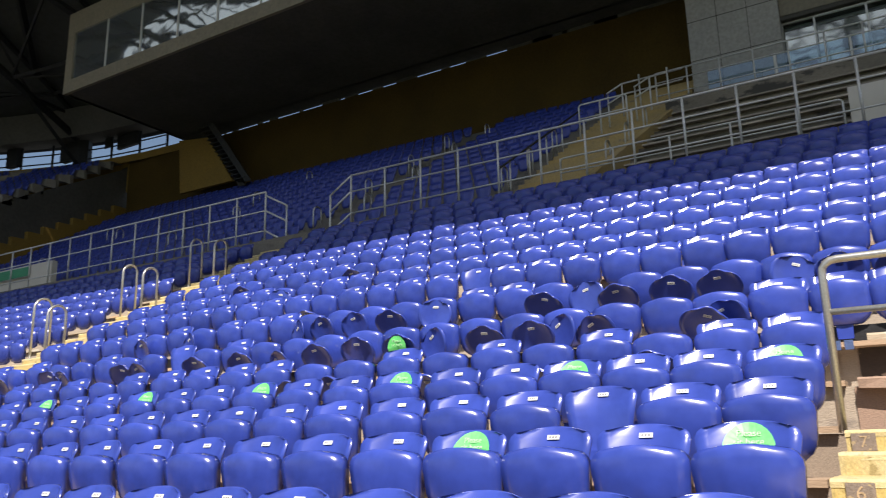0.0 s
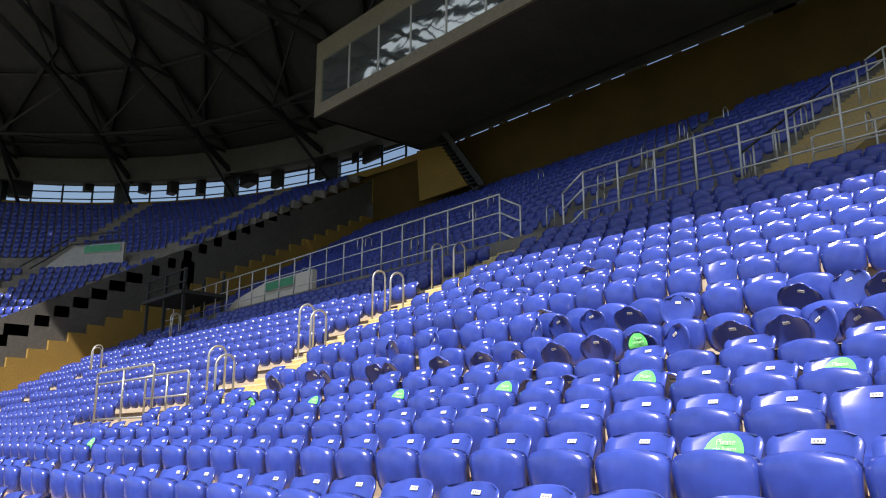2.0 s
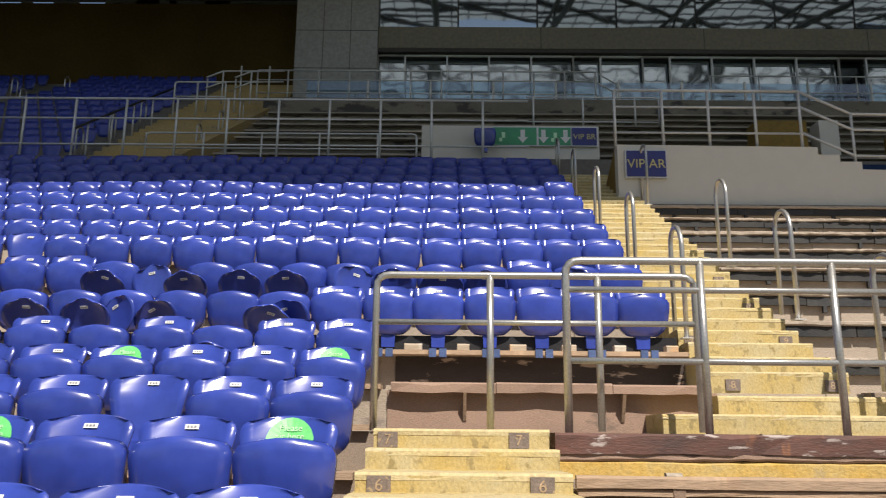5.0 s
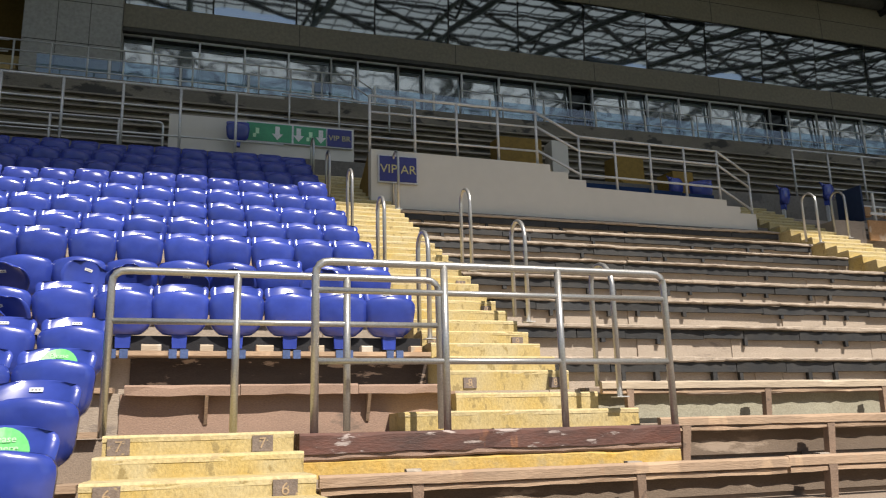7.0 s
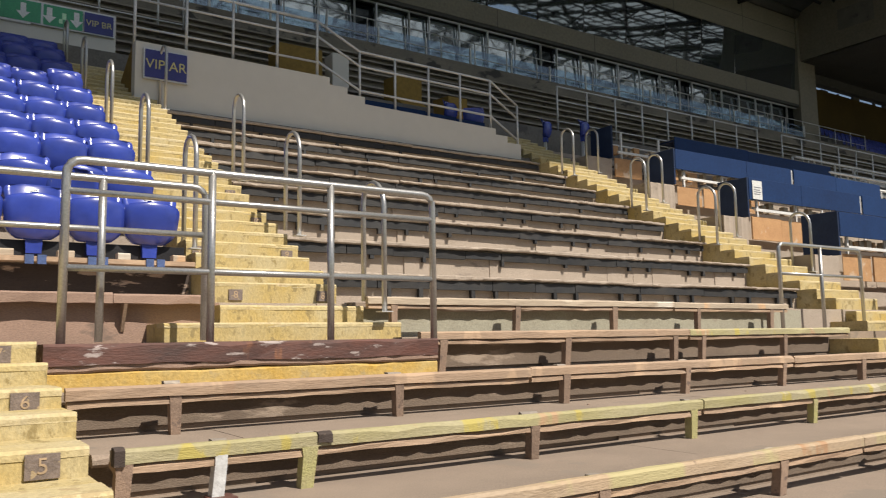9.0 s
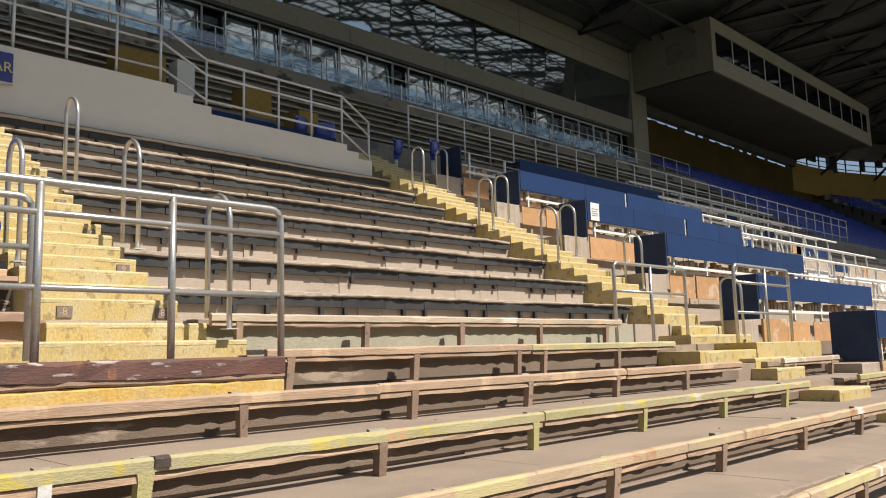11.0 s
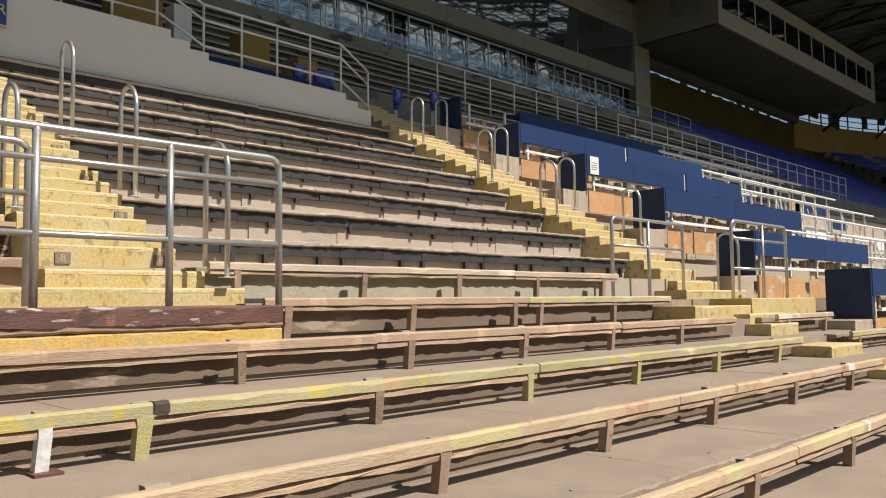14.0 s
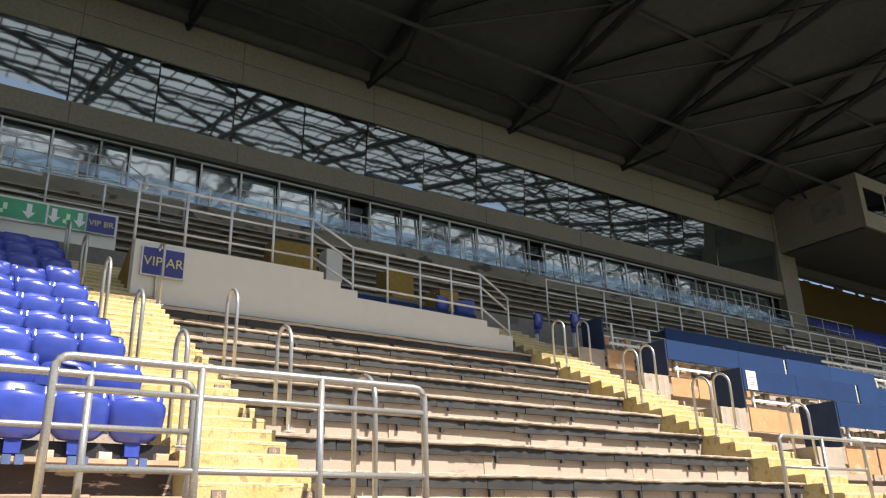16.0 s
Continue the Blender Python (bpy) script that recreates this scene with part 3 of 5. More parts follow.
high += [(2.02, 3.06, 6.2 + 0.267 * j, EYE + 0.47 + 0.1413 * j, 0.42) for j in range(31)]
hn = [(2.18, 6.2, EYE + 0.37, "8"), (3.0 - 0.06, 6.2, EYE + 0.37, "8"), (2.12, 7.0, EYE + 0.80, "9"), (2.95, 7.0, EYE + 0.80, "9"), (2.95, 7.8, EYE + 1.22, "10"), (2.95, 8.6, EYE + 1.64, "11"), (2.95, 10.2, EYE + 2.49, "13")]
flight("yellow-painted concrete stairway between the seats and the benches", high, hn)
right_low = [(9.85, 10.95, 4.40, EYE - 0.20, 0.3), (9.72, 10.55, 4.08, EYE - 0.32, 0.6), (9.05, 10.0, 3.15, EYE - 0.53, 0.8), (8.95, 9.9, 2.35, EYE - 0.74, 0.9), (8.95, 9.9, 1.95, EYE - 0.86, 0.5)]
flight("pale yellow broken concrete steps at the end of the benches", right_low)
right_high = [(10.3, 12.2, 5.50, EYE + 0.13, 0.6), (10.7, 12.0, 5.85, EYE + 0.27, 0.6)]
right_high += [(10.84, 11.92, 6.2 + 0.267 * j, EYE + 0.47 + 0.1413 * j, 0.42) for j in range(30)]
flight("pale yellow concrete stairway beside the press desks", right_high)
left_high = [(-13.9, -12.5, 6.2 + 0.267 * j, EYE + 0.47 + 0.1413 * j, 0.42) for j in range(31)]
flight("yellow-painted concrete stairway between two blocks of seats", left_high)
flight("yellow-painted concrete stairway of the far block", [(-30.2, -29.1, 6.2 + 0.4 * j, EYE + 0.47 + 0.212 * j, 0.55) for j in range(21)])

# platform edge in front of the stairway: red beam over a yellow kerb
plat = thing("platform", "concrete platform with a rusty red edge beam and yellow kerb", "platform", kind="structure")
part("edge_beam", worn_plank(0.60, 3.05, 4.59, 4.82, EYE - 0.112, EYE, 0.006), RED, plat)
part("kerb", worn_plank(0.60, 3.05, 4.606, 4.90, EYE - 0.32, EYE - 0.15, 0.004), KERB, plat)
part("mortar_joint", crumbly(0.60, 3.05, 4.600, 4.88, EYE - 0.152, EYE - 0.106, 0.010, 0.005), RISER, plat, "crumbling pinkish mortar")
part("slab", boxes((0.60, 3.05, 4.82, 5.25, EYE - 0.3, EYE - 0.004)), TREAD, plat)
part("slab", worn_plank(10.37, 12.6, 4.60, 5.25, EYE - 0.3, EYE + 0.004, 0.005), YELLOW, plat)
part("slab", worn_plank(8.84, 10.365, 4.61, 5.25, EYE - 0.3, EYE - 0.085, 0.008), YELLOW, plat)


# ---- rails ----
def loop_rail(x, y, z, h=0.95, group="loop handrails of the stairways"):
    t = thing("handrail", "stainless steel loop handrail beside the stairway", "handrail", group)
    pts = [(x, y, z)] + [(x, y, z + h - 0.17)]
    pts += [(x, y + 0.17 - 0.17 * math.cos(a), z + h - 0.17 + 0.17 * math.sin(a) + 0.06 * (1 - math.cos(a)) / 2) for a in [math.pi * k / 8 for k in range(9)]]
    pts += [(x, y + 0.34, z + 0.1)]
    part("rail", tube(bmesh.new(), pts, 0.022, 8), STEEL, t, smooth=True)
    part("foot_plate", boxes((x - 0.05, x + 0.05, y - 0.05, y + 0.05, z, z + 0.008)), STEEL_D, t)
    return t


def stair_z(y):
    return EYE + 0.47 + 0.53 * (y - 6.2)


for y, z in ((6.97, 1.79), (8.68, 2.63), (10.57, 3.58), (12.48, 4.53), (14.3, 5.42)):
    loop_rail(2.03, y - 0.17, EYE + z - 1.0, 1.0)
for y, z in ((5.62, 1.24), (7.26, 2.03), (8.83, 2.84), (12.24, 4.53)):
    loop_rail(3.12, y - 0.17, EYE + z - 1.03, 1.03)
for x, ys in ((-13.95, (6.6, 8.5, 10.33, 12.05)), (-12.8, (6.2, 8.05, 9.93, 11.7)), (-30.2, (9.8, 12.6)), (-29.1, (9.4, 12.2))):
    for y in ys:
        loop_rail(x, y, stair_z(y) - 0.08 if x < -13 else stair_z(y) - 0.15, 1.12)
for x, ys in ((10.80, (8.08, 9.52, 11.32)), (11.98, (5.5, 7.2, 8.55, 10.14, 11.82))):
    for y in ys:
        loop_rail(x, y, stair_z(y) - 0.05)


def railing(label, ends, base, top, mids, xs, y, r=0.024, bend=(False, False), m=None, lift=0.0):
    """A straight pipe railing along x: posts at xs, rails at heights mids and top; a bent end runs down into its post."""
    m = m or STEEL
    t = thing("railing", label, "railing")
    a, b = ends
    pts = [(a, y, top), (b, y, top + lift)]
    if bend[0]:
        pts = [(a, y, base)] + bent((a, y, base), (a, y, top), (b, y, top)) + pts[1:]
    if bend[1]:
        pts = pts[:-1] + bent((a, y, top), (b, y, top + lift), (b, y, base)) + [(b, y, base)]
    part("top_rail", tube(bmesh.new(), pts, r), m, t, smooth=True)
    for h in mids:
        part("mid_rail", tube(bmesh.new(), [(a, y, base + h), (b, y, base + h + lift)], r * 0.8), m, t, smooth=True)
    for x in xs:
        k = (x - a) / (b - a) * lift
        part("post", tube(bmesh.new(), [(x, y, base + k), (x, y, top + k)], r), m, t, smooth=True)
    return t


railing("stainless steel railing at the head of the lower steps", (-0.48, 1.62), EYE + 0.01, EYE + 1.015, (0.69,), (0.27, 0.98), 5.2, bend=(True, True))
railing("stainless steel railing on the red edge beam", (0.69, 3.06), EYE, EYE + 1.005, (0.83, 0.41), (1.49, 2.27), 4.66, bend=(True, True))
railing("stainless steel railing at the end of the benches", (8.85, 10.7), EYE + 0.0, EYE + 1.09, (0.72,), (9.75,), 5.75, bend=(True, True))
railing("stainless steel railing on the platform by the press desks", (10.05, 11.8), EYE, EYE + 1.03, (0.80, 0.40), (11.0,), 4.7, bend=(True, True))
railing("stainless steel railing at the foot of the far stairway", (-16.5, -13.7), EYE + 0.3, EYE + 1.32, (0.8, 0.12), (-15.1,), 5.5, bend=(True, True))
railing("stainless steel railing beside the far stairway", (-15.3, -13.4), EYE + 0.3, EYE + 1.22, (0.5,), (-14.3,), 6.0, bend=(True, True))

# railings along the concourse
RY, RB, RT = 14.9, EYE + 5.2, EYE + 6.47
xs = [-11.6 + 1.02 * k for k in range(13)]
railing("long grey steel railing above the blue seats", (-11.6, 1.55), RB, RT, (0.30, 0.85), xs, RY, 0.026, m=STEEL_D)
railing("long grey steel railing above the far seats", (-36.5, -14.45), RB, RT + 0.1, (0.30, 0.85), [-36.5 + 1.05 * k for k in range(21)] + [-14.45], RY, 0.026, m=STEEL_D)
for x, d in ((-11.6, -0.65), (-14.45, 0.75)):
    t = thing("railing", "sloping end of a grey steel railing", "railing")
    for h in (1.27, 0.85, 0.30):
        part("rail", tube(bmesh.new(), [(x, RY, RB + h), (x + d, RY, RB + h - 0.4)], 0.025), STEEL_D, t, smooth=True)
    part("post", tube(bmesh.new(), [(x + d, RY, RB - 0.4), (x + d, RY, RB + 0.88)], 0.025), STEEL_D, t, smooth=True)


# ---- benches ----
def bench(n, x0, x1, wood, first=None, step=1.3):
    """A batten held off the broken edge of the terrace by short posts; first names the posts next to the stairs."""
    t = thing("bench", {"yellow": "weathered wooden bench with flaking yellow-green paint", "orange": "weathered wooden bench with peeling orange and white paint"}.get(wood, "weathered bare wooden bench on a concrete terrace"), "bench", "benches of the lower stand")
    y0, z = nose(n) - 0.28, level(n) + (0.004 if n < 7 else 0)
    x = x0
    while x < x1 - 0.05:
        x2 = min(x + random.uniform(2.6, 3.8), x1)
        if x1 - x2 < 0.8:
            x2 = x1
        dz = random.uniform(-0.004, 0.004)
        part("plank", worn_plank(x, x2 - 0.005, y0 + random.uniform(-0.004, 0.004), y0 + 0.045, z - 0.014 + dz, z + 0.045 + dz, 0.0025), WOODS[wood], t)
        part("under_board", worn_plank(x + 0.01, x2 - 0.02, y0 + 0.012, y0 + 0.06, z - 0.052 + dz, z - 0.016 + dz, 0.005), WOODS["brown"], t)
        x = x2
    part("ledge", crumbly(x0 - 0.05, x1, nose(n) - 0.095, nose(n) + 0.04, z - 0.05, z + 0.010, 0.015), TREAD, t, "broken concrete ledge")
    low_z = level(n - 1)
    posts = list(first or [(x0 + random.uniform(0.1, 0.35), "bare")])
    while posts[-1][0] + step < x1 - 0.05:
        posts.append((posts[-1][0] + step + random.uniform(-0.08, 0.08), random.choice(("green", "green", "green", "bare")) if wood == "yellow" else "bare"))
    for x, tone in posts:
        w, lean = random.uniform(0.022, 0.03), random.uniform(-0.012, 0.012)
        leg = bmesh.new()
        prism(leg, [(y0 + 0.004, z - 0.012), (y0 + 0.006, z - 0.05), (y0 + 0.02, low_z), (y0 + 0.075, low_z), (y0 + 0.06, z - 0.05), (y0 + 0.12, z - 0.03), (y0 + 0.12, z - 0.012)], "x", x - w, x + w)
        for v in leg.verts:
            if v.co.z < z - 0.1:
                v.co.x += lean
            else:
                v.co.x = x + (v.co.x - x) * (1.0 if tone == "white" else 1.3 if v.co.z > z - 0.03 else 1.1)
        part("leg", leg, LEGS[tone], t)
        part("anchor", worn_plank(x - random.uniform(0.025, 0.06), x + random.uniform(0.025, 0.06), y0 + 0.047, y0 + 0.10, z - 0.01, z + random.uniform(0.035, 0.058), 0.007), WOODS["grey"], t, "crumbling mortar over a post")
    return t


bench(3, 1.15, 8.6, "orange")
bench(4, 0.9, 8.68, "orange")
bench(5, 0.70, 8.72, "yellow", [(0.735, "bare"), (1.12, "white"), (1.52, "green")])
y, z = nose(5) - 0.28, level(5) + 0.004
row_five = [o for o in bpy.data.objects if o.name.startswith("bench")][-1]
part("burn_mark", worn_plank(1.555, 1.625, y - 0.005, y + 0.049, z + 0.0, z + 0.049, 0.003), SHADE_CHAR, row_five, "charred black patch")
part("end_cap", worn_plank(0.695, 0.735, y - 0.007, y + 0.05, z - 0.02, z + 0.052, 0.003), SHADE_CHAR, row_five, "blackened plank end")
part("foot_plate", boxes((1.07, 1.18, y - 0.03, y + 0.08, level(4) + 0.002, level(4) + 0.012)), RED, row_five, "rusty foot plate")
bench(6, 0.64, 8.9, "brown", [(1.15, "bare"), (2.46, "bare")])
bench(7, 3.12, 6.1, "brown")
bench(7, 6.1, 8.84, "yellow")
bench(8, 3.12, 8.95, "pale")
ledge = thing("bench", "cracked pinkish bench ledge with iron brackets", "bench", "benches of the lower stand")
for a, b in ((-0.42, 0.35), (0.35, 1.2), (1.2, 1.92)):
    part("plank", worn_plank(a, b - 0.005, nose(8) - 0.115, nose(8) + 0.05, level(8) - 0.02, level(8) + 0.05 + random.uniform(-0.006, 0.006), 0.009), RISER, ledge)
for x in (0.12, 1.28):
    part("bracket", prism(bmesh.new(), [(nose(8) - 0.13, level(8) - 0.02), (nose(8) - 0.01, level(8) - 0.02), (nose(8) - 0.01, level(8) - 0.22), (nose(8) - 0.03, level(8) - 0.22)], "x", x - 0.012, x + 0.012), WOODS["brown"], ledge, "rusty iron bracket")
bench(5, 10.25, 16.0, "yellow")
bench(6, 10.05, 11.95, "pale")
bench(4, 10.7, 16.0, "orange")
bench(3, 10.7, 16.0, "yellow")


def steel_bench(n, x0, x1):
    """Upper rows: the bare steel frame of a bench under the broken lip of the terrace, with hanging brackets."""
    t = thing("bench", "stripped bench: dark steel beam and brackets along the terrace edge", "bench", "benches of the upper rows")
    y0, z = nose(n), level(n)
    x = x0
    while x < x1 - 0.05:
        x2 = min(x + random.uniform(0.5, 1.3), x1)
        if x1 - x2 < 0.4:
            x2 = x1
        dz = random.uniform(-0.010, 0.006)
        part("beam", boxes((x, x2 - random.uniform(0.004, 0.014), y0 - 0.062 + random.uniform(-0.006, 0.006), y0 - 0.018, z - 0.125 + dz, z - 0.035)), DARK, t)
        x = x2
    x = x0
    while x < x1 - 0.05:
        x2 = min(x + random.uniform(1.6, 3.2), x1)
        if x1 - x2 < 0.8:
            x2 = x1
        part("lip", crumbly(x, x2, y0 - 0.10 + random.uniform(-0.010, 0.010), y0 + 0.02, z - 0.022, z + 0.018 + random.uniform(-0.008, 0.006), 0.012, 0.012), UPCON, t, "broken concrete lip")
        x = x2
    x = x0 + random.uniform(0.2, 0.9)
    while x < x1:
        for d in (0, random.uniform(0.3, 0.4)):
            if x + d < x1 - 0.05 and random.random() < (1.0 if n == 9 else 0.75 if n < 13 else 0.35):
                h = random.uniform(0.24, 0.27) if n == 9 else random.uniform(0.17, 0.21)
                w = random.uniform(0.018, 0.025)
                part("bracket", boxes((x + d - w, x + d + w, y0 - 0.06, y0 - 0.018, z - h, z - 0.1)), DARK, t)
        x += random.uniform(1.0, 1.25)
    return t


for n in range(9, 17):
    steel_bench(n, 3.16, 10.78)
pink = thing("riser", "pinkish cracked faces of the terrace steps", "riser", kind="structure")
# row 9's face carries the shade of its recess in its colour
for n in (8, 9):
    part("riser_face", boxes((-0.45, 1.98, nose(n) - 0.02, nose(n) - 0.013, level(n - 1), level(n) - 0.005)), RISER if n == 8 else SHADE_CHAR, pink)
green_face = thing("riser", "greenish grey plastered face behind the upper bare bench", "riser", kind="structure")
for a, b in ((3.14, 6.2), (6.2, 9.6)):
    part("riser_face", boxes((a, b, nose(8) - 0.022, nose(8) - 0.014, level(7) + 0.005, level(8) - 0.02)), GREENCON, green_face)
# thin faces over the risers, coloured as the shade below the benches
face = thing("riser", "brown faces of the lower terrace steps, darkened as bench shade", "riser", kind="structure")
for n in range(2, 8):
    for a, b in ((0.62, 3.3), (3.3, 6.2), (6.2, 9.3), (10.5, 16.0)):
        if n == 7 and a < 3:
            continue
        part("riser_face", boxes((a, b, nose(n) - 0.024, nose(n) - 0.008, level(n - 1) + 0.03, level(n) - 0.01)), BROWNFACE, face)
beam = thing("seat_beam", "weathered planks that carry the blue seats", "beam", kind="structure")
for n in range(4, 19):
    a, b = (-12.8, -0.5) if n <= 8 else (-12.2, 1.98)
    part("plank", boxes((a, b, nose(n) - (0.19 if n == 9 else 0.06), nose(n) + 0.16, level(n) + 0.003, level(n) + 0.04)), WOODS["brown"], beam)
    part("plank", boxes((-37.5, -14.0, nose(n) - 0.06, nose(n) + 0.16, level(n) + 0.003, level(n) + 0.04)), WOODS["pale"], beam)
# dark strips added behind the seat necks in place of the shade there
for n in range(9, 12):
    part("seat_rail", boxes((-11.7, 1.97, nose(n) + 0.10, nose(n) + 0.15, level(n) + 0.042, level(n) + 0.19)), UNDER_SEAT, beam, "dark strip standing in for shade under the seats")
for i in range(10):
    x = seat_place(9, i)[0]
    for dx in (-0.075, 0.01):
        part("clamp", boxes((x + dx, x + dx + 0.06, nose(9) - 0.205, nose(9) - 0.186, level(9) - 0.02, level(9) + 0.05)), CLAMP, beam, "blue steel clamp")
    part("block", worn_plank(x + 0.16, x + 0.16 + random.uniform(0.09, 0.15), nose(9) - 0.12, nose(9) - 0.02, level(9) + 0.041, level(9) + 0.10, 0.003), WOODS["pale"], beam, "pale wooden block")

litter = bmesh.new()
for k in range(45):  # chips and flakes lying on the lower treads
    n = random.choice((3, 4, 4, 5, 5, 6, 6, 7))
    x, y, r = random.uniform(0.8, 9.0), nose(n) + random.uniform(0.1, 0.5), random.uniform(0.003, 0.009)
    box(litter, x - r, x + r * random.uniform(0.5, 2), y - r, y + r, level(n), level(n) + r * random.uniform(0.4, 0.9))
tagged(part("litter", litter, RISER), "crumbs of concrete and wood on the treads", "litter", kind="stuff")

# ---- white wall of the upper boxes, signs ----
WY = 12.45
wall = thing("wall_white", "dirty white plastered wall with a stepped top above the benches", "wall", kind="structure")
base = EYE + 3.56
outline = [(2.75, base), (2.75, EYE + 4.65), (6.05, EYE + 4.63), (6.05, EYE + 4.50), (6.4, EYE + 4.50), (6.4, EYE + 4.38), (6.75, EYE + 4.38), (6.75, EYE + 4.25),
           (9.75, EYE + 4.20), (9.75, EYE + 4.08), (10.05, EYE + 4.08), (10.05, EYE + 3.95), (10.4, EYE + 3.95), (10.4, base)]
part("wall_face", prism(bmesh.new(), outline, "y", WY, WY + 0.22), WHITEWALL, wall)
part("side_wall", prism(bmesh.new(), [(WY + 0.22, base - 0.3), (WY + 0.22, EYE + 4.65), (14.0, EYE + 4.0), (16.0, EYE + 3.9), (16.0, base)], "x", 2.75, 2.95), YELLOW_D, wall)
part("footing", boxes((3.1, 10.5, WY - 0.05, WY - 0.004, base - 0.04, base + 0.06)), GREYCON, wall)
box_floor = thing("box_terrace", "grey concrete rows behind the white wall", "terrace", kind="structure")
for k in range(5):
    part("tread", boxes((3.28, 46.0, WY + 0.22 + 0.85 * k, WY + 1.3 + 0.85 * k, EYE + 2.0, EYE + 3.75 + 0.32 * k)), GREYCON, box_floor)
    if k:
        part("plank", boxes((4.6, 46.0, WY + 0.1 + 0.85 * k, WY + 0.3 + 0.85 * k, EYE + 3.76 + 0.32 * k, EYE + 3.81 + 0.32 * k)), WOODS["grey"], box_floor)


def sign(label, x0, x1, y, z0, z1, face, text="", size=0.3, ink=None):
    t = thing("sign", label, "sign")
    part("frame", boxes((x0 - 0.02, x1 + 0.02, y, y + 0.05, z0 - 0.02, z1 + 0.02)), STEEL_D, t)
    part("plate", boxes((x0, x1, y - 0.012, y - 0.002, z0, z1)), face, t)
    if text:
        lettering("lettering", text, size, ink, t, ((x0 + x1) / 2, y - 0.016, (z0 + z1) / 2 - 0.01))
    return t


sign("dark blue sign with yellow letters on the white wall", 2.88, 3.52, WY - 0.06, EYE + 4.08, EYE + 4.52, SIGNBLUE, "VIP AR", 0.215, SIGNYEL)
LY = 15.6
lintel = thing("wall_lintel", "white lintel wall over a dark tunnel mouth", "wall", kind="structure")
part("lintel", boxes((-0.6, 3.08, LY, LY + 0.3, EYE + 5.42, EYE + 6.22)), WHITEWALL, lintel)
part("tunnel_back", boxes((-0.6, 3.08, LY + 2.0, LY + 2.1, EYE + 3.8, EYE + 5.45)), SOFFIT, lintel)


def arrow_sign(x0, x1):
    t = sign("green emergency exit sign with white arrows", x0, x1, LY - 0.06, EYE + 5.78, EYE + 6.16, SIGNGREEN)
    for fx, kind in ((0.22, "man"), (0.68, "arrow")) if x0 < 1.8 else ((0.15, "arrow"), (0.5, "man"), (0.84, "arrow")):
        x, z, bm = x0 + (x1 - x0) * fx, EYE + 5.97, bmesh.new()
        if kind == "arrow":
            prism(bm, [(x - 0.045, z + 0.14), (x + 0.045, z + 0.14), (x + 0.045, z - 0.02), (x + 0.11, z - 0.02), (x, z - 0.15), (x - 0.11, z - 0.02), (x - 0.045, z - 0.02)], "y", LY - 0.078, LY - 0.073)
            part("arrow", bm, LABEL, t, "white arrow")
        else:
            box(bm, x - 0.02, x + 0.05, LY - 0.078, LY - 0.073, z - 0.04, z + 0.08)
            box(bm, x - 0.07, x - 0.01, LY - 0.078, LY - 0.073, z - 0.12, z - 0.04)
            part("pictogram", bm, STICKER_INK, t, "pale green bars")
    return t


arrow_sign(0.88, 1.78)
arrow_sign(1.82, 2.48)
sign("dark blue sign with yellow letters over the tunnel mouth", 2.51, 3.02, LY - 0.06, EYE + 5.78, EYE + 6.16, SIGNBLUE, "VIP BR", 0.165, SIGNYEL)
seat = build_seat((0.70, LY - 0.25, EYE + 5.55))
seat["label"] = "dark blue plastic seat fixed to the white lintel wall"

# railings of the boxes
railing("steel railing on the white wall", (2.75, 5.85), EYE + 4.64, EYE + 5.66, (0.26, 0.72), [2.75, 3.55, 4.32, 5.1, 5.85], WY + 0.1, 0.026, m=STEEL_D)
t = thing("railing", "sloping steel railing stepping down the white wall", "railing")
for h in (1.0, 0.72, 0.26):
    part("rail", tube(bmesh.new(), [(5.85, WY + 0.1, EYE + 4.66 + h), (6.7, WY + 0.1, EYE + 4.26 + h), (9.7, WY + 0.1, EYE + 4.22 + h), (10.4, WY + 0.1, EYE + 3.8 + h)], 0.024), STEEL_D, t, smooth=True)
for x, z in ((6.7, 4.26), (7.45, 4.25), (8.2, 4.24), (8.95, 4.23), (9.7, 4.22), (10.4, 3.8)):
    part("post", tube(bmesh.new(), [(x, WY + 0.1, EYE + z - 0.05), (x, WY + 0.1, EYE + z + 1.0)], 0.024), STEEL_D, t, smooth=True)
railing("grey steel railing along the concourse of the boxes", (13.7, 22.2), RB, RT - 0.05, (0.30, 0.85), [13.7 + 1.06 * k for k in range(9)], RY, 0.025, m=STEEL_D)
railing("grey steel railing along the far concourse", (23.5, 46.0), RB, RT - 0.05, (0.30, 0.85), [23.5 + 1.12 * k for k in range(21)], RY, 0.025, m=STEEL_D)
railing("grey steel railing on the upper deck", (-6.0, 4.46), EYE + 9.9, EYE + 10.9, (0.25, 0.68), [-6.0 + 0.951 * k for k in range(12)], 22.85, 0.026, m=STEEL_D)
t = thing("railing", "sloping end of the railing on the upper deck", "railing")
for h in (1.0, 0.68, 0.25):
    part("rail", tube(bmesh.new(), [(4.46, 22.85, EYE + 9.9 + h), (5.1, 22.85, EYE + 9.5 + h)], 0.024), STEEL_D, t, smooth=True)
part("post", tube(bmesh.new(), [(5.1, 22.85, EYE + 9.4), (5.1, 22.85, EYE + 10.5)], 0.024), STEEL_D, t, smooth=True)
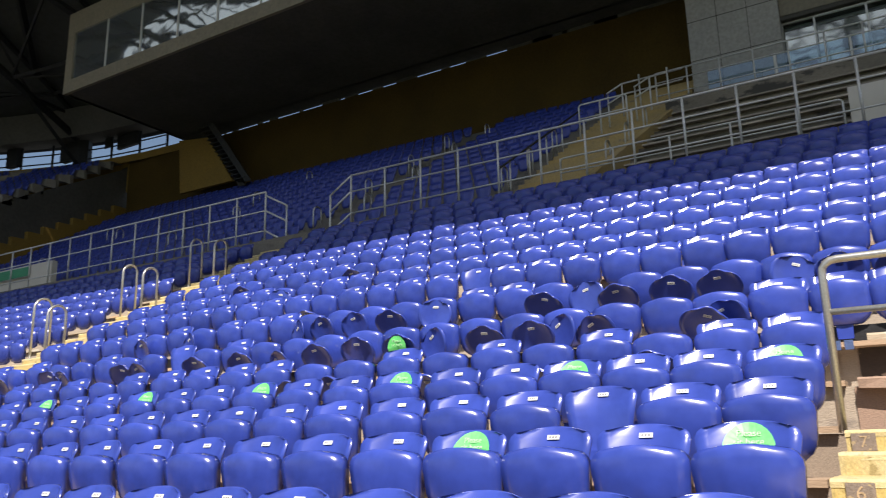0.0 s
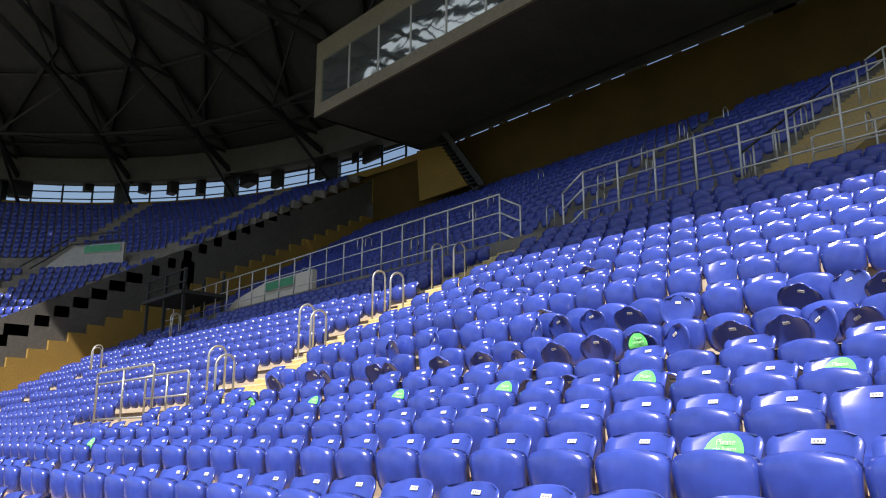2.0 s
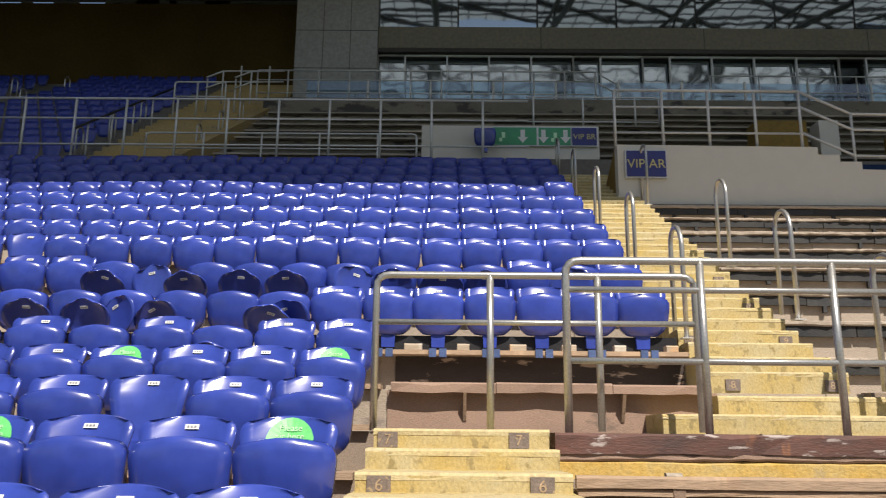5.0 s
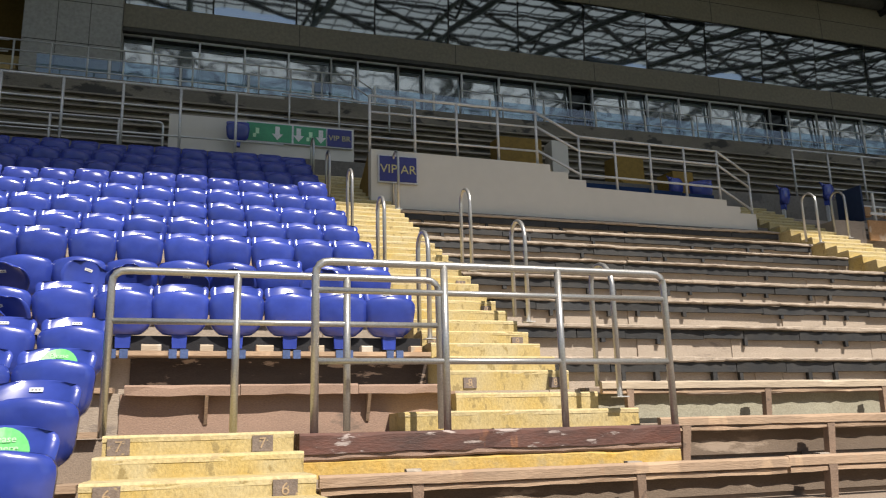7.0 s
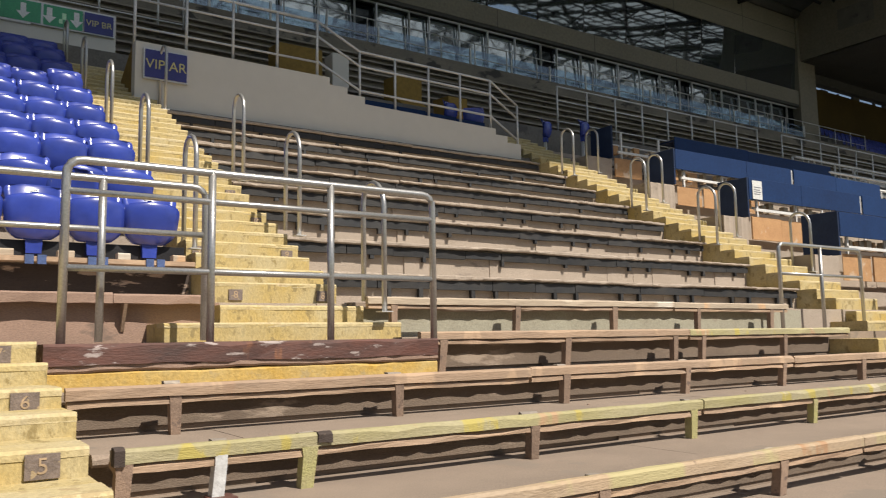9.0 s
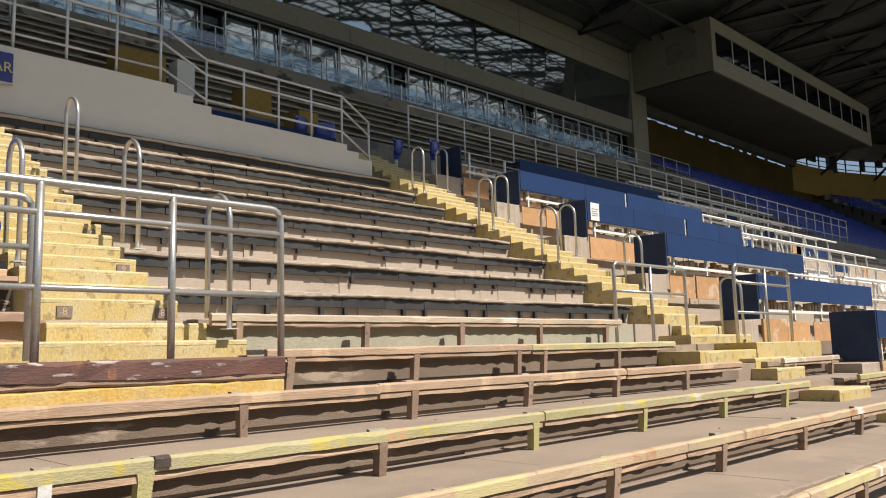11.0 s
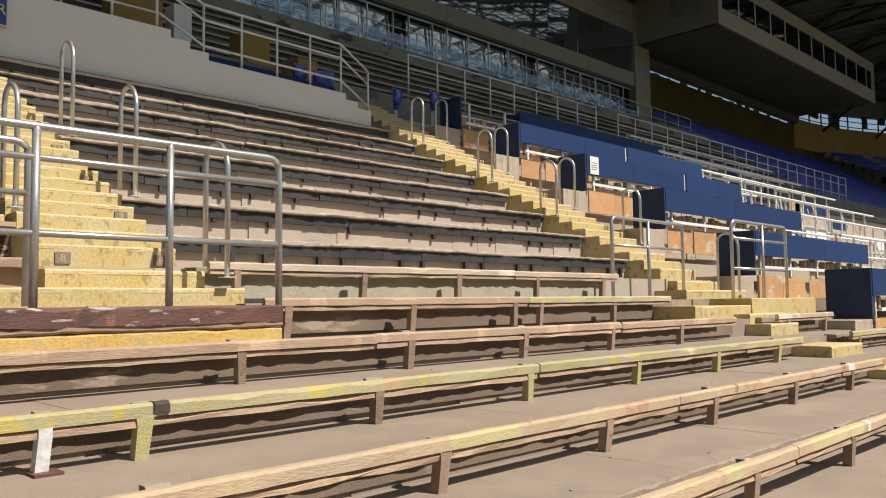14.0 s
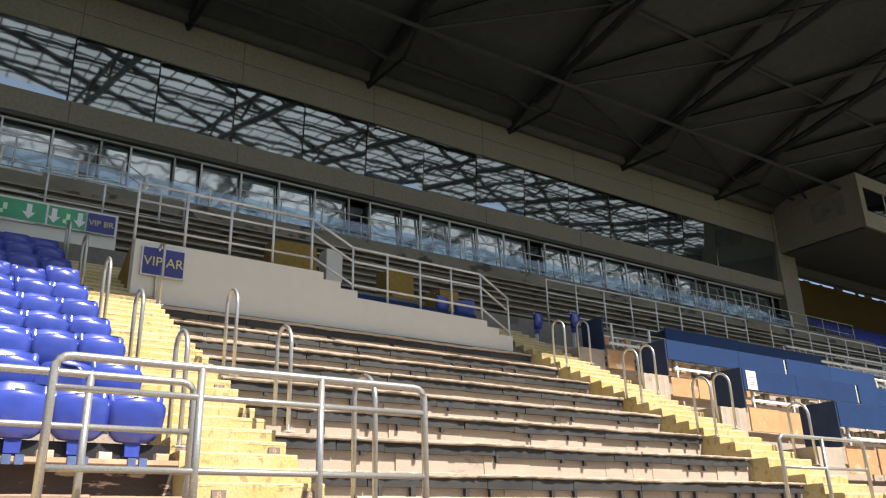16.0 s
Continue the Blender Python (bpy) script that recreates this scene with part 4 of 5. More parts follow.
for x, y in ((-7.3, 22.0), (-6.45, 22.0)):  # handrails at the head of the ochre stair
    t = thing("handrail", "grey steel handrail at the head of the ochre stair", "handrail")
    for h in (0.75, 0.4):
        part("rail", tube(bmesh.new(), [(x, y, EYE + 9.5 + h), (x + 0.46, y + 0.1, EYE + 9.75 + h), (x + 1.3, y + 0.7, EYE + 10.05 + h)], 0.026), STEEL_D, t, smooth=True)
    for dx, dz in ((0, 0), (0.46, 0.25), (1.0, 0.42)):
        part("post", tube(bmesh.new(), [(x + dx, y + 0.1, EYE + 9.2 + dz), (x + dx, y + 0.1, EYE + 10.25 + dz)], 0.026), STEEL_D, t, smooth=True)
railing("low grey steel railing on the ochre stair", (-7.85, -6.4), EYE + 8.6, EYE + 9.64, (0.6,), [-7.2], 21.0, 0.026, bend=(True, True), m=STEEL_D)
t = thing("handrail", "sloping dark steel handrail up the ochre stair", "handrail")
part("rail", tube(bmesh.new(), [(-8.35, 16.6, EYE + 6.5), (-8.35, 22.4, EYE + 10.1)], 0.03), DARK, t, smooth=True)
for y in (17.2, 18.4, 19.6, 20.8):
    part("post", tube(bmesh.new(), [(-8.35, y, EYE + 5.5 + (y - 16.5) * 0.625), (-8.35, y, EYE + 6.5 + (y - 16.6) * 0.62)], 0.025), STEEL_D, t, smooth=True)
railing("grey steel railing on the upper deck", (8.0, 44.0), EYE + 9.9, EYE + 10.8, (0.35,), [8.0 + 1.5 * k for k in range(25)], 22.85, 0.022, m=STEEL_D)
railing("grey steel railing over the tunnel", (1.6, 4.4), EYE + 6.3, EYE + 6.95, (0.1,), [1.75, 2.8, 3.9, 4.4], LY + 0.2, 0.022, bend=(False, True), m=STEEL_D)
railing("low grey steel railing behind the seats", (-6.3, -0.7), RB, RB + 0.78, (0.2, 0.45), [-6.3, -5.1, -3.9, -2.7, -1.5], 15.5, 0.022, bend=(True, True), m=STEEL_D)
for k, (x, y) in enumerate(((-8.5, 17.0), (-5.9, 17.4), (-8.5, 18.6), (-5.9, 19.0), (-8.5, 20.4), (-5.9, 20.8), (-14.6, 17.0), (-13.0, 17.3), (-14.6, 19.5), (-13.0, 19.8), (-14.6, 22.0), (-13.0, 22.3), (-14.6, 24.5), (-13.0, 24.8), (-29.0, 18), (-30.2, 18.4), (-29.0, 21), (-30.2, 21.4), (-22, 18), (-21, 20), (-22, 22), (-21, 24))):
    loop_rail(x, y, UPZ + (y - UP0) / 0.8 * UPR - 0.2, 1.0, "loop handrails of the upper tier")


# loose things in the boxes
navy_strip = thing("dado", "dark blue panels behind the railing of the white wall", "panel", kind="structure")
for k in range(4):
    part("panel", boxes((6.8 + 0.72 * k, 7.5 + 0.72 * k, WY + 0.24, WY + 0.27, EYE + 4.1, EYE + 4.42 - 0.02 * k)), BLUEBOARD, navy_strip)
for x, y0, z0, sx in ((6.3, 15.4, 5.75, 1.0), (9.3, 15.6, 5.6, 0.7), (9.6, 13.9, 4.7, 0.5)):
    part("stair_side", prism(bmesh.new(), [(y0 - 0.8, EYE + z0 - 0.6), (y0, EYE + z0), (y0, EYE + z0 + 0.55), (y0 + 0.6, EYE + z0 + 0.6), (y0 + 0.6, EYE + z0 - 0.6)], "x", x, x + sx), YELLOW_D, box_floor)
part("block", boxes((7.6, 8.0, 15.5, 15.9, EYE + 5.6, EYE + 6.35)), WHITEWALL, box_floor)
for x, y, z in ((9.05, 13.1, 4.2), (9.75, 13.2, 4.2), (12.2, 13.7, 4.4), (13.5, 13.8, 4.6)):
    s = build_seat((x, y, EYE + z + 0.1), True)
    s["label"], s.rotation_euler = "stray dark blue plastic seat on the box terrace", (0, 0, radians(random.uniform(-40, 40)))
    part("stand", boxes((-0.03, 0.03, -0.02, 0.04, -0.6, 0.12)), STEEL_D, s)


# ---- glazed facade ----
FY = 27.0
fac = thing("wall_facade", "beige clad building with two bands of mirrored windows", "facade", kind="structure")
part("cladding", boxes((-2.7, 44.5, FY - 0.12, FY + 0.5, EYE + 13.75, EYE + 14.6)), FASCIA, fac)
part("cladding", boxes((-2.7, 44.5, FY - 0.12, FY + 0.5, EYE + 17.25, EYE + 19.2)), FASCIA, fac)
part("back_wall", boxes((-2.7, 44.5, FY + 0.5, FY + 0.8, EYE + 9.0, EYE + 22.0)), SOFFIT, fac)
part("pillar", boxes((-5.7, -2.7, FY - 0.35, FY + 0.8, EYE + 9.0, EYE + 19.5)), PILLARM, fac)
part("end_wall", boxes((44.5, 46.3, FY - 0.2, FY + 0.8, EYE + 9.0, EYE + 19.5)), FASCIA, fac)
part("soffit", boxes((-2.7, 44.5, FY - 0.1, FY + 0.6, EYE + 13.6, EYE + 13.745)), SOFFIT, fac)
part("gutter_pipe", tube(bmesh.new(), [(-2.7, FY - 0.3, EYE + 19.4), (44.5, FY - 0.3, EYE + 19.4)], 0.28, 10), SOFFIT, fac, smooth=True)
bm = bmesh.new()  # joints of the cladding
for k in range(8):
    x = -2.7 + 6.0 * k
    box(bm, x - 0.012, x + 0.012, FY - 0.126, FY - 0.115, EYE + 13.75, EYE + 14.6)
    box(bm, x - 0.012, x + 0.012, FY - 0.126, FY - 0.115, EYE + 17.25, EYE + 19.2)
box(bm, -2.7, 44.5, FY - 0.126, FY - 0.115, EYE + 18.2, EYE + 18.225)
for z in (11.3, 12.8, 14.3, 15.8, 17.3):
    box(bm, -5.7, -2.7, FY - 0.356, FY - 0.345, EYE + z, EYE + z + 0.025)
for x in (-4.7, -3.7):
    box(bm, x, x + 0.02, FY - 0.356, FY - 0.345, EYE + 9.0, EYE + 19.5)
part("joints", bm, SOFFIT, fac)


def window(x0, x1, z0, z1, m, frame_m, group, y=FY, label="mirrored window pane in a thin metal frame", lean=0.0):
    t = thing("window", label, "window", group, kind="structure")
    ya, la = y + random.uniform(-0.004, 0.004), lean * random.uniform(0.85, 1.15)
    part("pane", prism(bmesh.new(), [(ya, z0), (ya + la, z1), (ya + la + 0.03, z1), (ya + 0.03, z0)], "x", x0 + 0.03, x1 - 0.03), m, t)
    part("window_frame", boxes((x0 - 0.03, x0 + 0.03, y - 0.04, y + 0.05, z0, z1), (x0 + 0.03, x1 - 0.03, y - 0.04, y + 0.05, z1 - 0.04, z1 + 0.02), (x0 + 0.03, x1 - 0.03, y - 0.04, y + 0.05, z0 - 0.02, z0 + 0.04)), frame_m, t)
    return t


x = -2.7
k = 0
while x < 44.4:
    x2 = min(x + 2.95, 44.5) if x < 38.5 else 44.5
    window(x, x2, EYE + 14.62, EYE + 17.23, GLASS, DARK if x < 38.5 else PILLARM, "upper windows of the facade", FY + 0.12, lean=-0.20)
    x = x2
x = -2.7
while x < 44.4:
    door = k % 7 in (0, 5)
    x2 = min(x + (1.0 if door else 1.55), 44.5)
    window(x, x2, EYE + 9.62, EYE + 13.56, GLASS_DARK if k % 7 == 5 and k > 8 else GLASS_BLUE, PILLARM if door else STEEL_D, "lower windows of the facade", FY + 0.12, lean=0.24)
    x, k = x2, k + 1
for k in range(22):
    t = thing("glass_screen", "bluish glass balustrade panel on the deck", "balustrade", "glass balustrade of the deck")
    x = -4.6 + 2.0 * k
    part("pane", boxes((x, x + 1.9, 23.6, 23.62, EYE + 9.7, EYE + 10.9)), GLASS_THIN, t)
    part("post", boxes((x + 1.92, x + 1.98, 23.58, 23.64, EYE + 9.6, EYE + 10.95)), LABEL, t)

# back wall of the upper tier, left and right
back = thing("wall_back", "ochre back wall of the upper tier, shade put into its paint", "wall", kind="structure")
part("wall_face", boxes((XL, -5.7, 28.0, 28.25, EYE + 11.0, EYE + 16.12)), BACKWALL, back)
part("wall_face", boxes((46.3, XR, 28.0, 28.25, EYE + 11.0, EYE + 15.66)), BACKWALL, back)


part("side_wall", prism(bmesh.new(), [(-32.2, EYE + 12.9), (-32.5, EYE + 15.9), (-30.3, EYE + 15.6), (-28.4, EYE + 12.9)], "y", 26.9, 27.1), YELLOW_D, back)
t = thing("steel_stair", "steep dark steel stair up the ochre back wall", "stairs")
for o in (0.0, 0.75):
    part("string", prism(bmesh.new(), [(-30.5 + o, EYE + 16.0), (-30.1 + o, EYE + 16.0), (-27.3 + o, EYE + 12.4), (-27.7 + o, EYE + 12.4)], "y", 26.7 - 0.5 * o, 26.76 - 0.5 * o), DARK, t)
for k in range(14):
    x, z = -30.3 + 0.2 * k, EYE + 15.9 - 0.25 * k
    part("tread", boxes((x, x + 0.75, 26.3, 26.8, z - 0.04, z)), TRUSS, t)
bm, x = bmesh.new(), XL  # stubs and ducts in the slit above the wall
while x < -6:
    w = random.uniform(0.1, 1.1)
    box(bm, x, x + w, 28.02, 28.2, EYE + 16.12, EYE + 16.12 + random.choice((0.06, 0.16, 0.16)))
    x += w + random.uniform(0.25, 1.6)
box(bm, -13.5, -5.75, 28.02, 28.2, EYE + 16.122, EYE + 16.3)
x = 46.5
while x < XR:
    w = random.uniform(0.1, 0.8)
    box(bm, x, x + w, 28.02, 28.2, EYE + 15.66, EYE + 15.66 + random.choice((0.1, 0.24, 0.24)))
    x += w + random.uniform(0.6, 2.4)
part("wall_stubs", bm, SOFFIT, back)


# ---- hanging boxes ----
def hanging_box(x0, x1, glazed, z0, z1, sill, head, y0=20.5):
    t = thing("press_box", "beige clad commentary box hung under the roof with a band of windows", "box", kind="structure")
    y1 = 28.2
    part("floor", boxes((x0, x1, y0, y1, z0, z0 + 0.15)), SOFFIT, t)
    part("fascia", boxes((x0 - 0.03, x1 + 0.03, y0 - 0.05, y0 + 0.1, z0 - 0.03, z0 + sill)), FASCIA, t)
    part("fascia", boxes((x0 - 0.03, x1 + 0.03, y0 - 0.05, y0 + 0.1, z1 - head, z1)), FASCIA, t)
    for a, b in ((x0 - 0.02, x0 + 0.5), (x1 - 0.5, x1 + 0.02)):
        part("pier", boxes((a, b, y0 - 0.045, y0 + 0.1, z0 + sill, z1 - head)), FASCIA, t)
    for a, b in ((x0 - 0.02, x0 + 0.2), (x1 - 0.2, x1 + 0.02)):
        part("side", boxes((a, b, y0 + 0.1, y1, z0, z1)), FASCIA, t)
    part("roof", boxes((x0, x1, y0, y1, z1 - 0.1, z1)), SOFFIT, t)
    part("rear", boxes((x0 + 0.2, x1 - 0.2, y1 - 1.0, y1 - 0.9, z0, z1)), SOFFIT, t)
    x = x0 + 0.5
    while x < x1 - 0.6:
        x2 = min(x + 2.4, x1 - 0.5)
        w = part("pane", boxes((x, x2, y0 + 0.02, y0 + 0.05, z0 + sill, z1 - head)), GLASS_BLUE if glazed else GLASS_DARK, t, "reflecting window pane")
        part("mullion", boxes((x2 - 0.04, x2 + 0.04, y0 - 0.01, y0 + 0.08, z0 + sill, z1 - head)), STEEL_D, w)
        x = x2
    return t


hanging_box(-33.0, -5.7, True, EYE + 16.28, EYE + 20.4, 0.6, 1.1)
b = hanging_box(44.8, 73.6, False, EYE + 16.49, EYE + 19.91, 1.04, 0.83, 21.26)
part("rear_beam", boxes((46.35, 73.6, 27.7, 28.19, EYE + 15.9, EYE + 16.488)), SOFFIT, b)
part("side_window", boxes((44.75, 44.79, 22.2, 24.3, EYE + 17.6, EYE + 18.85)), GREYCON, b)


# ---- roof ----
ARC = 32.0


def rim(s):
    """Plan of the rim by its length from the left corner: place and inward direction; s<0 runs round the left bend, s>L round the right one."""
    x0, x1, y = -33.0, 73.0, 28.3
    if s < 0:
        a = -s / ARC
        return Vector((x0 - ARC * math.sin(a), y - ARC + ARC * math.cos(a), 0)), Vector((math.sin(a), -math.cos(a), 0)), a
    if s > x1 - x0:
        a = (s - (x1 - x0)) / ARC
        return Vector((x1 + ARC * math.sin(a), y - ARC + ARC * math.cos(a), 0)), Vector((-math.sin(a), -math.cos(a), 0)), -a
    return Vector((x0 + s, y, 0)), Vector((0, -1, 0)), 0.0


def sweep(name, profile, s0, s1, step, material, parent, smooth=False, clear=False):
    """A band with the profile (inward distance, height) swept along the rim."""
    bm = bmesh.new()
    n = max(1, round((s1 - s0) / step))
    rows = []
    for i in range(n + 1):
        p, d, _ = rim(s0 + (s1 - s0) * i / n)
        ring = [p + d * u + Vector((0, 0, z)) for u, z in profile]
        if clear:  # keep out of the straight stand
            for v in ring:
                v.x = min(v.x, XL - 0.3) if s1 < 0 else max(v.x, XR + 0.3)
        rows.append([bm.verts.new(v) for v in ring])
    for a, b in zip(rows, rows[1:]):
        for j in range(len(profile) - 1):
            bm.faces.new((a[j], b[j], b[j + 1], a[j + 1]))
    return part(name, bm, material, parent, smooth=smooth)


PROFILE = [(-1.5, EYE + 18.2), (0.0, EYE + 18.9), (14.5, EYE + 24.35), (32.6, EYE + 25.85)]


def roof_z(d):
    for (a, za), (b, zb) in zip(PROFILE, PROFILE[1:]):
        if d <= b:
            return za + (zb - za) * (d - a) / (b - a)
    return PROFILE[-1][1]


roof = thing("ceiling_roof", "dark sheet roof on steel trusses with a translucent front strip", "roof", kind="structure")
LONG = 106.0
sweep("roof_sheet", PROFILE[:3], -50, LONG + 50, 4, ROOF, roof)
sweep("roof_panel", PROFILE[2:], -50, 0, 4, POLY, roof)
sweep("roof_panel", PROFILE[2:], LONG, LONG + 50, 4, POLY, roof)
sweep("roof_panel", PROFILE[2:], 0, LONG, 5, POLY, roof)
bm = bmesh.new()
for k in range(80):  # bars between the panels
    a, b = rim(1.32 * k)[0] + Vector((0, -14.5, 0)), rim(1.32 * k)[0] + Vector((0, -32.6, 0))
    tube(bm, [(a.x, a.y, roof_z(14.5) - 0.05), (a.x, b.y, roof_z(32.6) - 0.05)], 0.05, 4)
part("glazing_bars", bm, TRUSS, roof)
bm = bmesh.new()
for k in range(11):
    d = 14.5 + 1.65 * k
    tube(bm, [(-33.0, 28.3 - d, roof_z(d) - 0.06), (73.0, 28.3 - d, roof_z(d) - 0.06)], 0.06 if k % 3 else 0.13, 4)
part("purlins", bm, TRUSS, roof)


def truss(s):
    """A radial truss under the roof, with braces to its neighbour."""
    p, d, a = rim(s)
    q = rim(s + 8.0)[0], rim(s + 8.0)[1]
    bm = bmesh.new()

    def at(u, drop, o=(p, d)):
        return o[0] + o[1] * u + Vector((0, 0, roof_z(u) - drop))
    deep = 1.9 if 0 <= s <= LONG else 2.3
    tube(bm, [at(0, 0.3), at(11.3, 0.3), at(32.4, 0.3)], 0.16, 5)
    tube(bm, [at(3.5, 0.5) if 0 <= s <= LONG else at(1, 1.6), at(11.3, deep), at(26, deep), at(32.4, 0.4)], 0.2, 5)
    us = [1, 4.5, 8, 11.3, 15, 18.5, 22, 25.5, 29]
    for i, (u, v) in enumerate(zip(us, us[1:])):
        tube(bm, [at(u, 1.8 if i % 2 else 0.3), at(v, 0.3 if i % 2 else 1.8)], 0.1, 4)
    if s < 0 or s > LONG:
        tube(bm, [at(0.2, 3.2), at(5.5, 1.9)], 0.14, 4)
    part("truss", bm, TRUSS, roof)
    bm = bmesh.new()
    for u, v in ((4.5, 11.3), (11.3, 18.5), (18.5, 25.5), (25.5, 32)):
        tube(bm, [at(u, 0.4), at(v, 0.4, q)], 0.2, 4)
    for u in (3.0, 9.0, 15.0, 21.0, 27.0):
        tube(bm, [at(u, 0.35), at(u, 0.35, q)], 0.12, 4)
    tube(bm, [at(6, 1.9), at(6, 1.9, q)], 0.12, 4)
    tube(bm, [at(6, 1.9), at(3, 0.5, q)], 0.08, 4)
    tube(bm, [at(6, 1.9), at(9, 0.5, q)], 0.08, 4)
    part("brace", bm, TRUSS, roof)


for k in range(-6, 20):
    truss(8.0 * k)
# gap between rim and roof: posts and rails against the sky
sweep("eave", [(0.1, EYE + 18.9), (-0.6, EYE + 18.0), (1.5, EYE + 17.6), (2.2, EYE + 19.0)], -50, -0.2, 3, SOFFIT, roof)
sweep("eave", [(0.1, EYE + 18.9), (-0.6, EYE + 18.0), (1.5, EYE + 17.6), (2.2, EYE + 19.0)], LONG + 0.2, LONG + 50, 3, SOFFIT, roof)
for k in range(1, 24):
    for s in (-2.1 * k, LONG + 2.1 * k):
        p, d, a = rim(s)
        bm = tube(bmesh.new(), [(p.x, p.y, EYE + 16.2), (p.x, p.y, EYE + 18.6)], 0.5 if k % 4 == 0 else 0.07, 6)
        q = rim(s - 2.1 if s < 0 else s + 2.1)[0]
        for z in (16.75, 17.3):
            tube(bm, [(p.x, p.y, EYE + z), (q.x, q.y, EYE + z)], 0.045, 4)
        if random.random() < 0.7:  # ducts and lattice that fill part of the gap
            w = random.uniform(0.6, 1.9)
            u = (q - p).normalized()
            box(bm, *sorted((p.x, p.x + u.x * w)), *sorted((p.y, p.y + u.y * w + 0.1)), EYE + random.uniform(16.7, 17.6), EYE + 18.5)
        part("post", bm, TRUSS, roof)


# ---- bends of the bowl ----
bowl = thing("bowl_terrace", "curved terrace of blue seats at the end of the stadium", "terrace", kind="structure")
SEATS_TOP = {-1: EYE + 16.0, 1: EYE + 13.7}  # level of the highest row in the left and the right bend
for sgn, s0, s1 in ((-1, -52, -0.4), (1, LONG + 0.4, LONG + 52)):
    top = SEATS_TOP[sgn]
    sweep("rim_wall", [(-0.3, top - 1.6), (-0.3, EYE + 16.42), (0.3, EYE + 16.42), (0.3, top)], s0, s1, 3, YELLOW_D, bowl)
    prof = []
    for i in range(33):
        d, z = 0.3 + 0.8 * i, top - 0.5 * i
        if z > 0.3:
            prof += [(d, z), (d + 0.8, z)]
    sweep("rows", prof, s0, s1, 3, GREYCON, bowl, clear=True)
    sweep("walkway_wall", [(11.3, top - 8.6), (11.3, top - 7.0), (11.6, top - 7.0), (11.6, top - 8.6)], s0, s1, 3, WEATHERED, bowl, clear=True)
rest = []
aisles = thing("stairway", "pale yellow stairs through the curved rows", "stairs", kind="structure")
for sgn, start in ((-1, 0.0), (1, LONG)):
    for i in range(1, 27):
        d, z = 0.3 + 0.8 * i + 0.12, SEATS_TOP[sgn] - 0.5 * i
        if i in (13, 14):
            continue
        r = ARC - d
        arc, n = 5.2 if sgn < 0 else 5.2, 0
        while arc < 50:
            if not (arc % 11.0 < 1.3):
                p, dr, a = rim(start + sgn * arc)
                q = p + dr * d
                if i < 27 and (q.x < XL - 0.6 or q.x > XR + 0.6):
                    rest.append((q.x, q.y, z, a))
            arc += PITCH * ARC / r
    for j in range(0, 5):
        p, dr, a = rim(start + sgn * (11.0 * j + 0.65))
        if j == 0:
            continue
        side = Vector((-dr.y, dr.x, 0))
        bm = bmesh.new()
        for i in range(1, 27):
            for half in (0, 0.4):
                c = p + dr * (0.3 + 0.8 * i - half)
                if XL - 3.2 < c.x < XR + 3.2:
                    continue
                vs = [c + side * 0.6 * u + dr * 0.4 * v for u in (-1, 1) for v in (0, 1)]
                z = SEATS_TOP[sgn] - 0.5 * i + (0.27 if half else 0.02)
                lo = [bm.verts.new((v.x, v.y, z)) for v in (vs[0], vs[1], vs[3], vs[2])]
                dn = [bm.verts.new((v.x, v.y, z - 0.5)) for v in (vs[0], vs[1], vs[3], vs[2])]
                bm.faces.new(lo)
                for u in range(4):
                    bm.faces.new((lo[u], dn[u], dn[(u + 1) % 4], lo[(u + 1) % 4]))
        bmesh.ops.recalc_face_normals(bm, faces=bm.faces)
        part("flight", bm, YELLOW, aisles)
far_seats("stadium_seats", "distant blue seats round the bend of the bowl", rest, (2, 2), True)
# stepped ochre end walls between the straight stand and the bends
for x, foot, rise in ((XL, 3.1, 0.428), (XR, 0.55, 0.5)):
    pts = [(0.5, 0.0)]
    for i in range(-6 if foot > 3 else -2, 25):
        y, z = 8.0 + 0.8 * i, EYE + foot + rise * i
        pts += [(y, z), (y + 0.8, z)]
    pts += [(28.0, 0.0)]
    w = thing("wall_end", "stepped ochre-painted end wall of the stand", "wall", kind="structure")
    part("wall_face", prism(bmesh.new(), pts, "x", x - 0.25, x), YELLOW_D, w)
    # filler added to keep the sky from showing under the curved rows
    part("bend_wall", prism(bmesh.new(), [(0.2, 0.0), (0.2, EYE + 0.4), (3.6, EYE + 2.6), (6.8, EYE + 4.3), (12.9, EYE + 7.7), (28.0, SEATS_TOP[-1 if x < 0 else 1] - 0.2), (28.4, EYE + 16.4), (28.4, 0.0)], "x", *((x - 0.75, x - 0.3) if x < 0 else (x + 0.3, x + 0.75))), SOFFIT, w, "dark filler closing the gap under the curved rows")
    if x > 0:
        continue
    for h in (0.45, 0.72, 0.99, 1.26, 1.53):
        part("handrail", tube(bmesh.new(), [(x - 0.4, 5.0, EYE + 1.42 + h), (x - 0.4, 28.0, EYE + 13.72 + h)], 0.04, 6), DARK, w)
    for k in range(23):
        y = 5.5 + 1.0 * k
        part("post", tube(bmesh.new(), [(x - 0.4, y, EYE + 1.2 + (y - 5) * 0.535), (x - 0.4, y, EYE + 2.95 + (y - 5) * 0.535)], 0.035, 6), DARK, w)

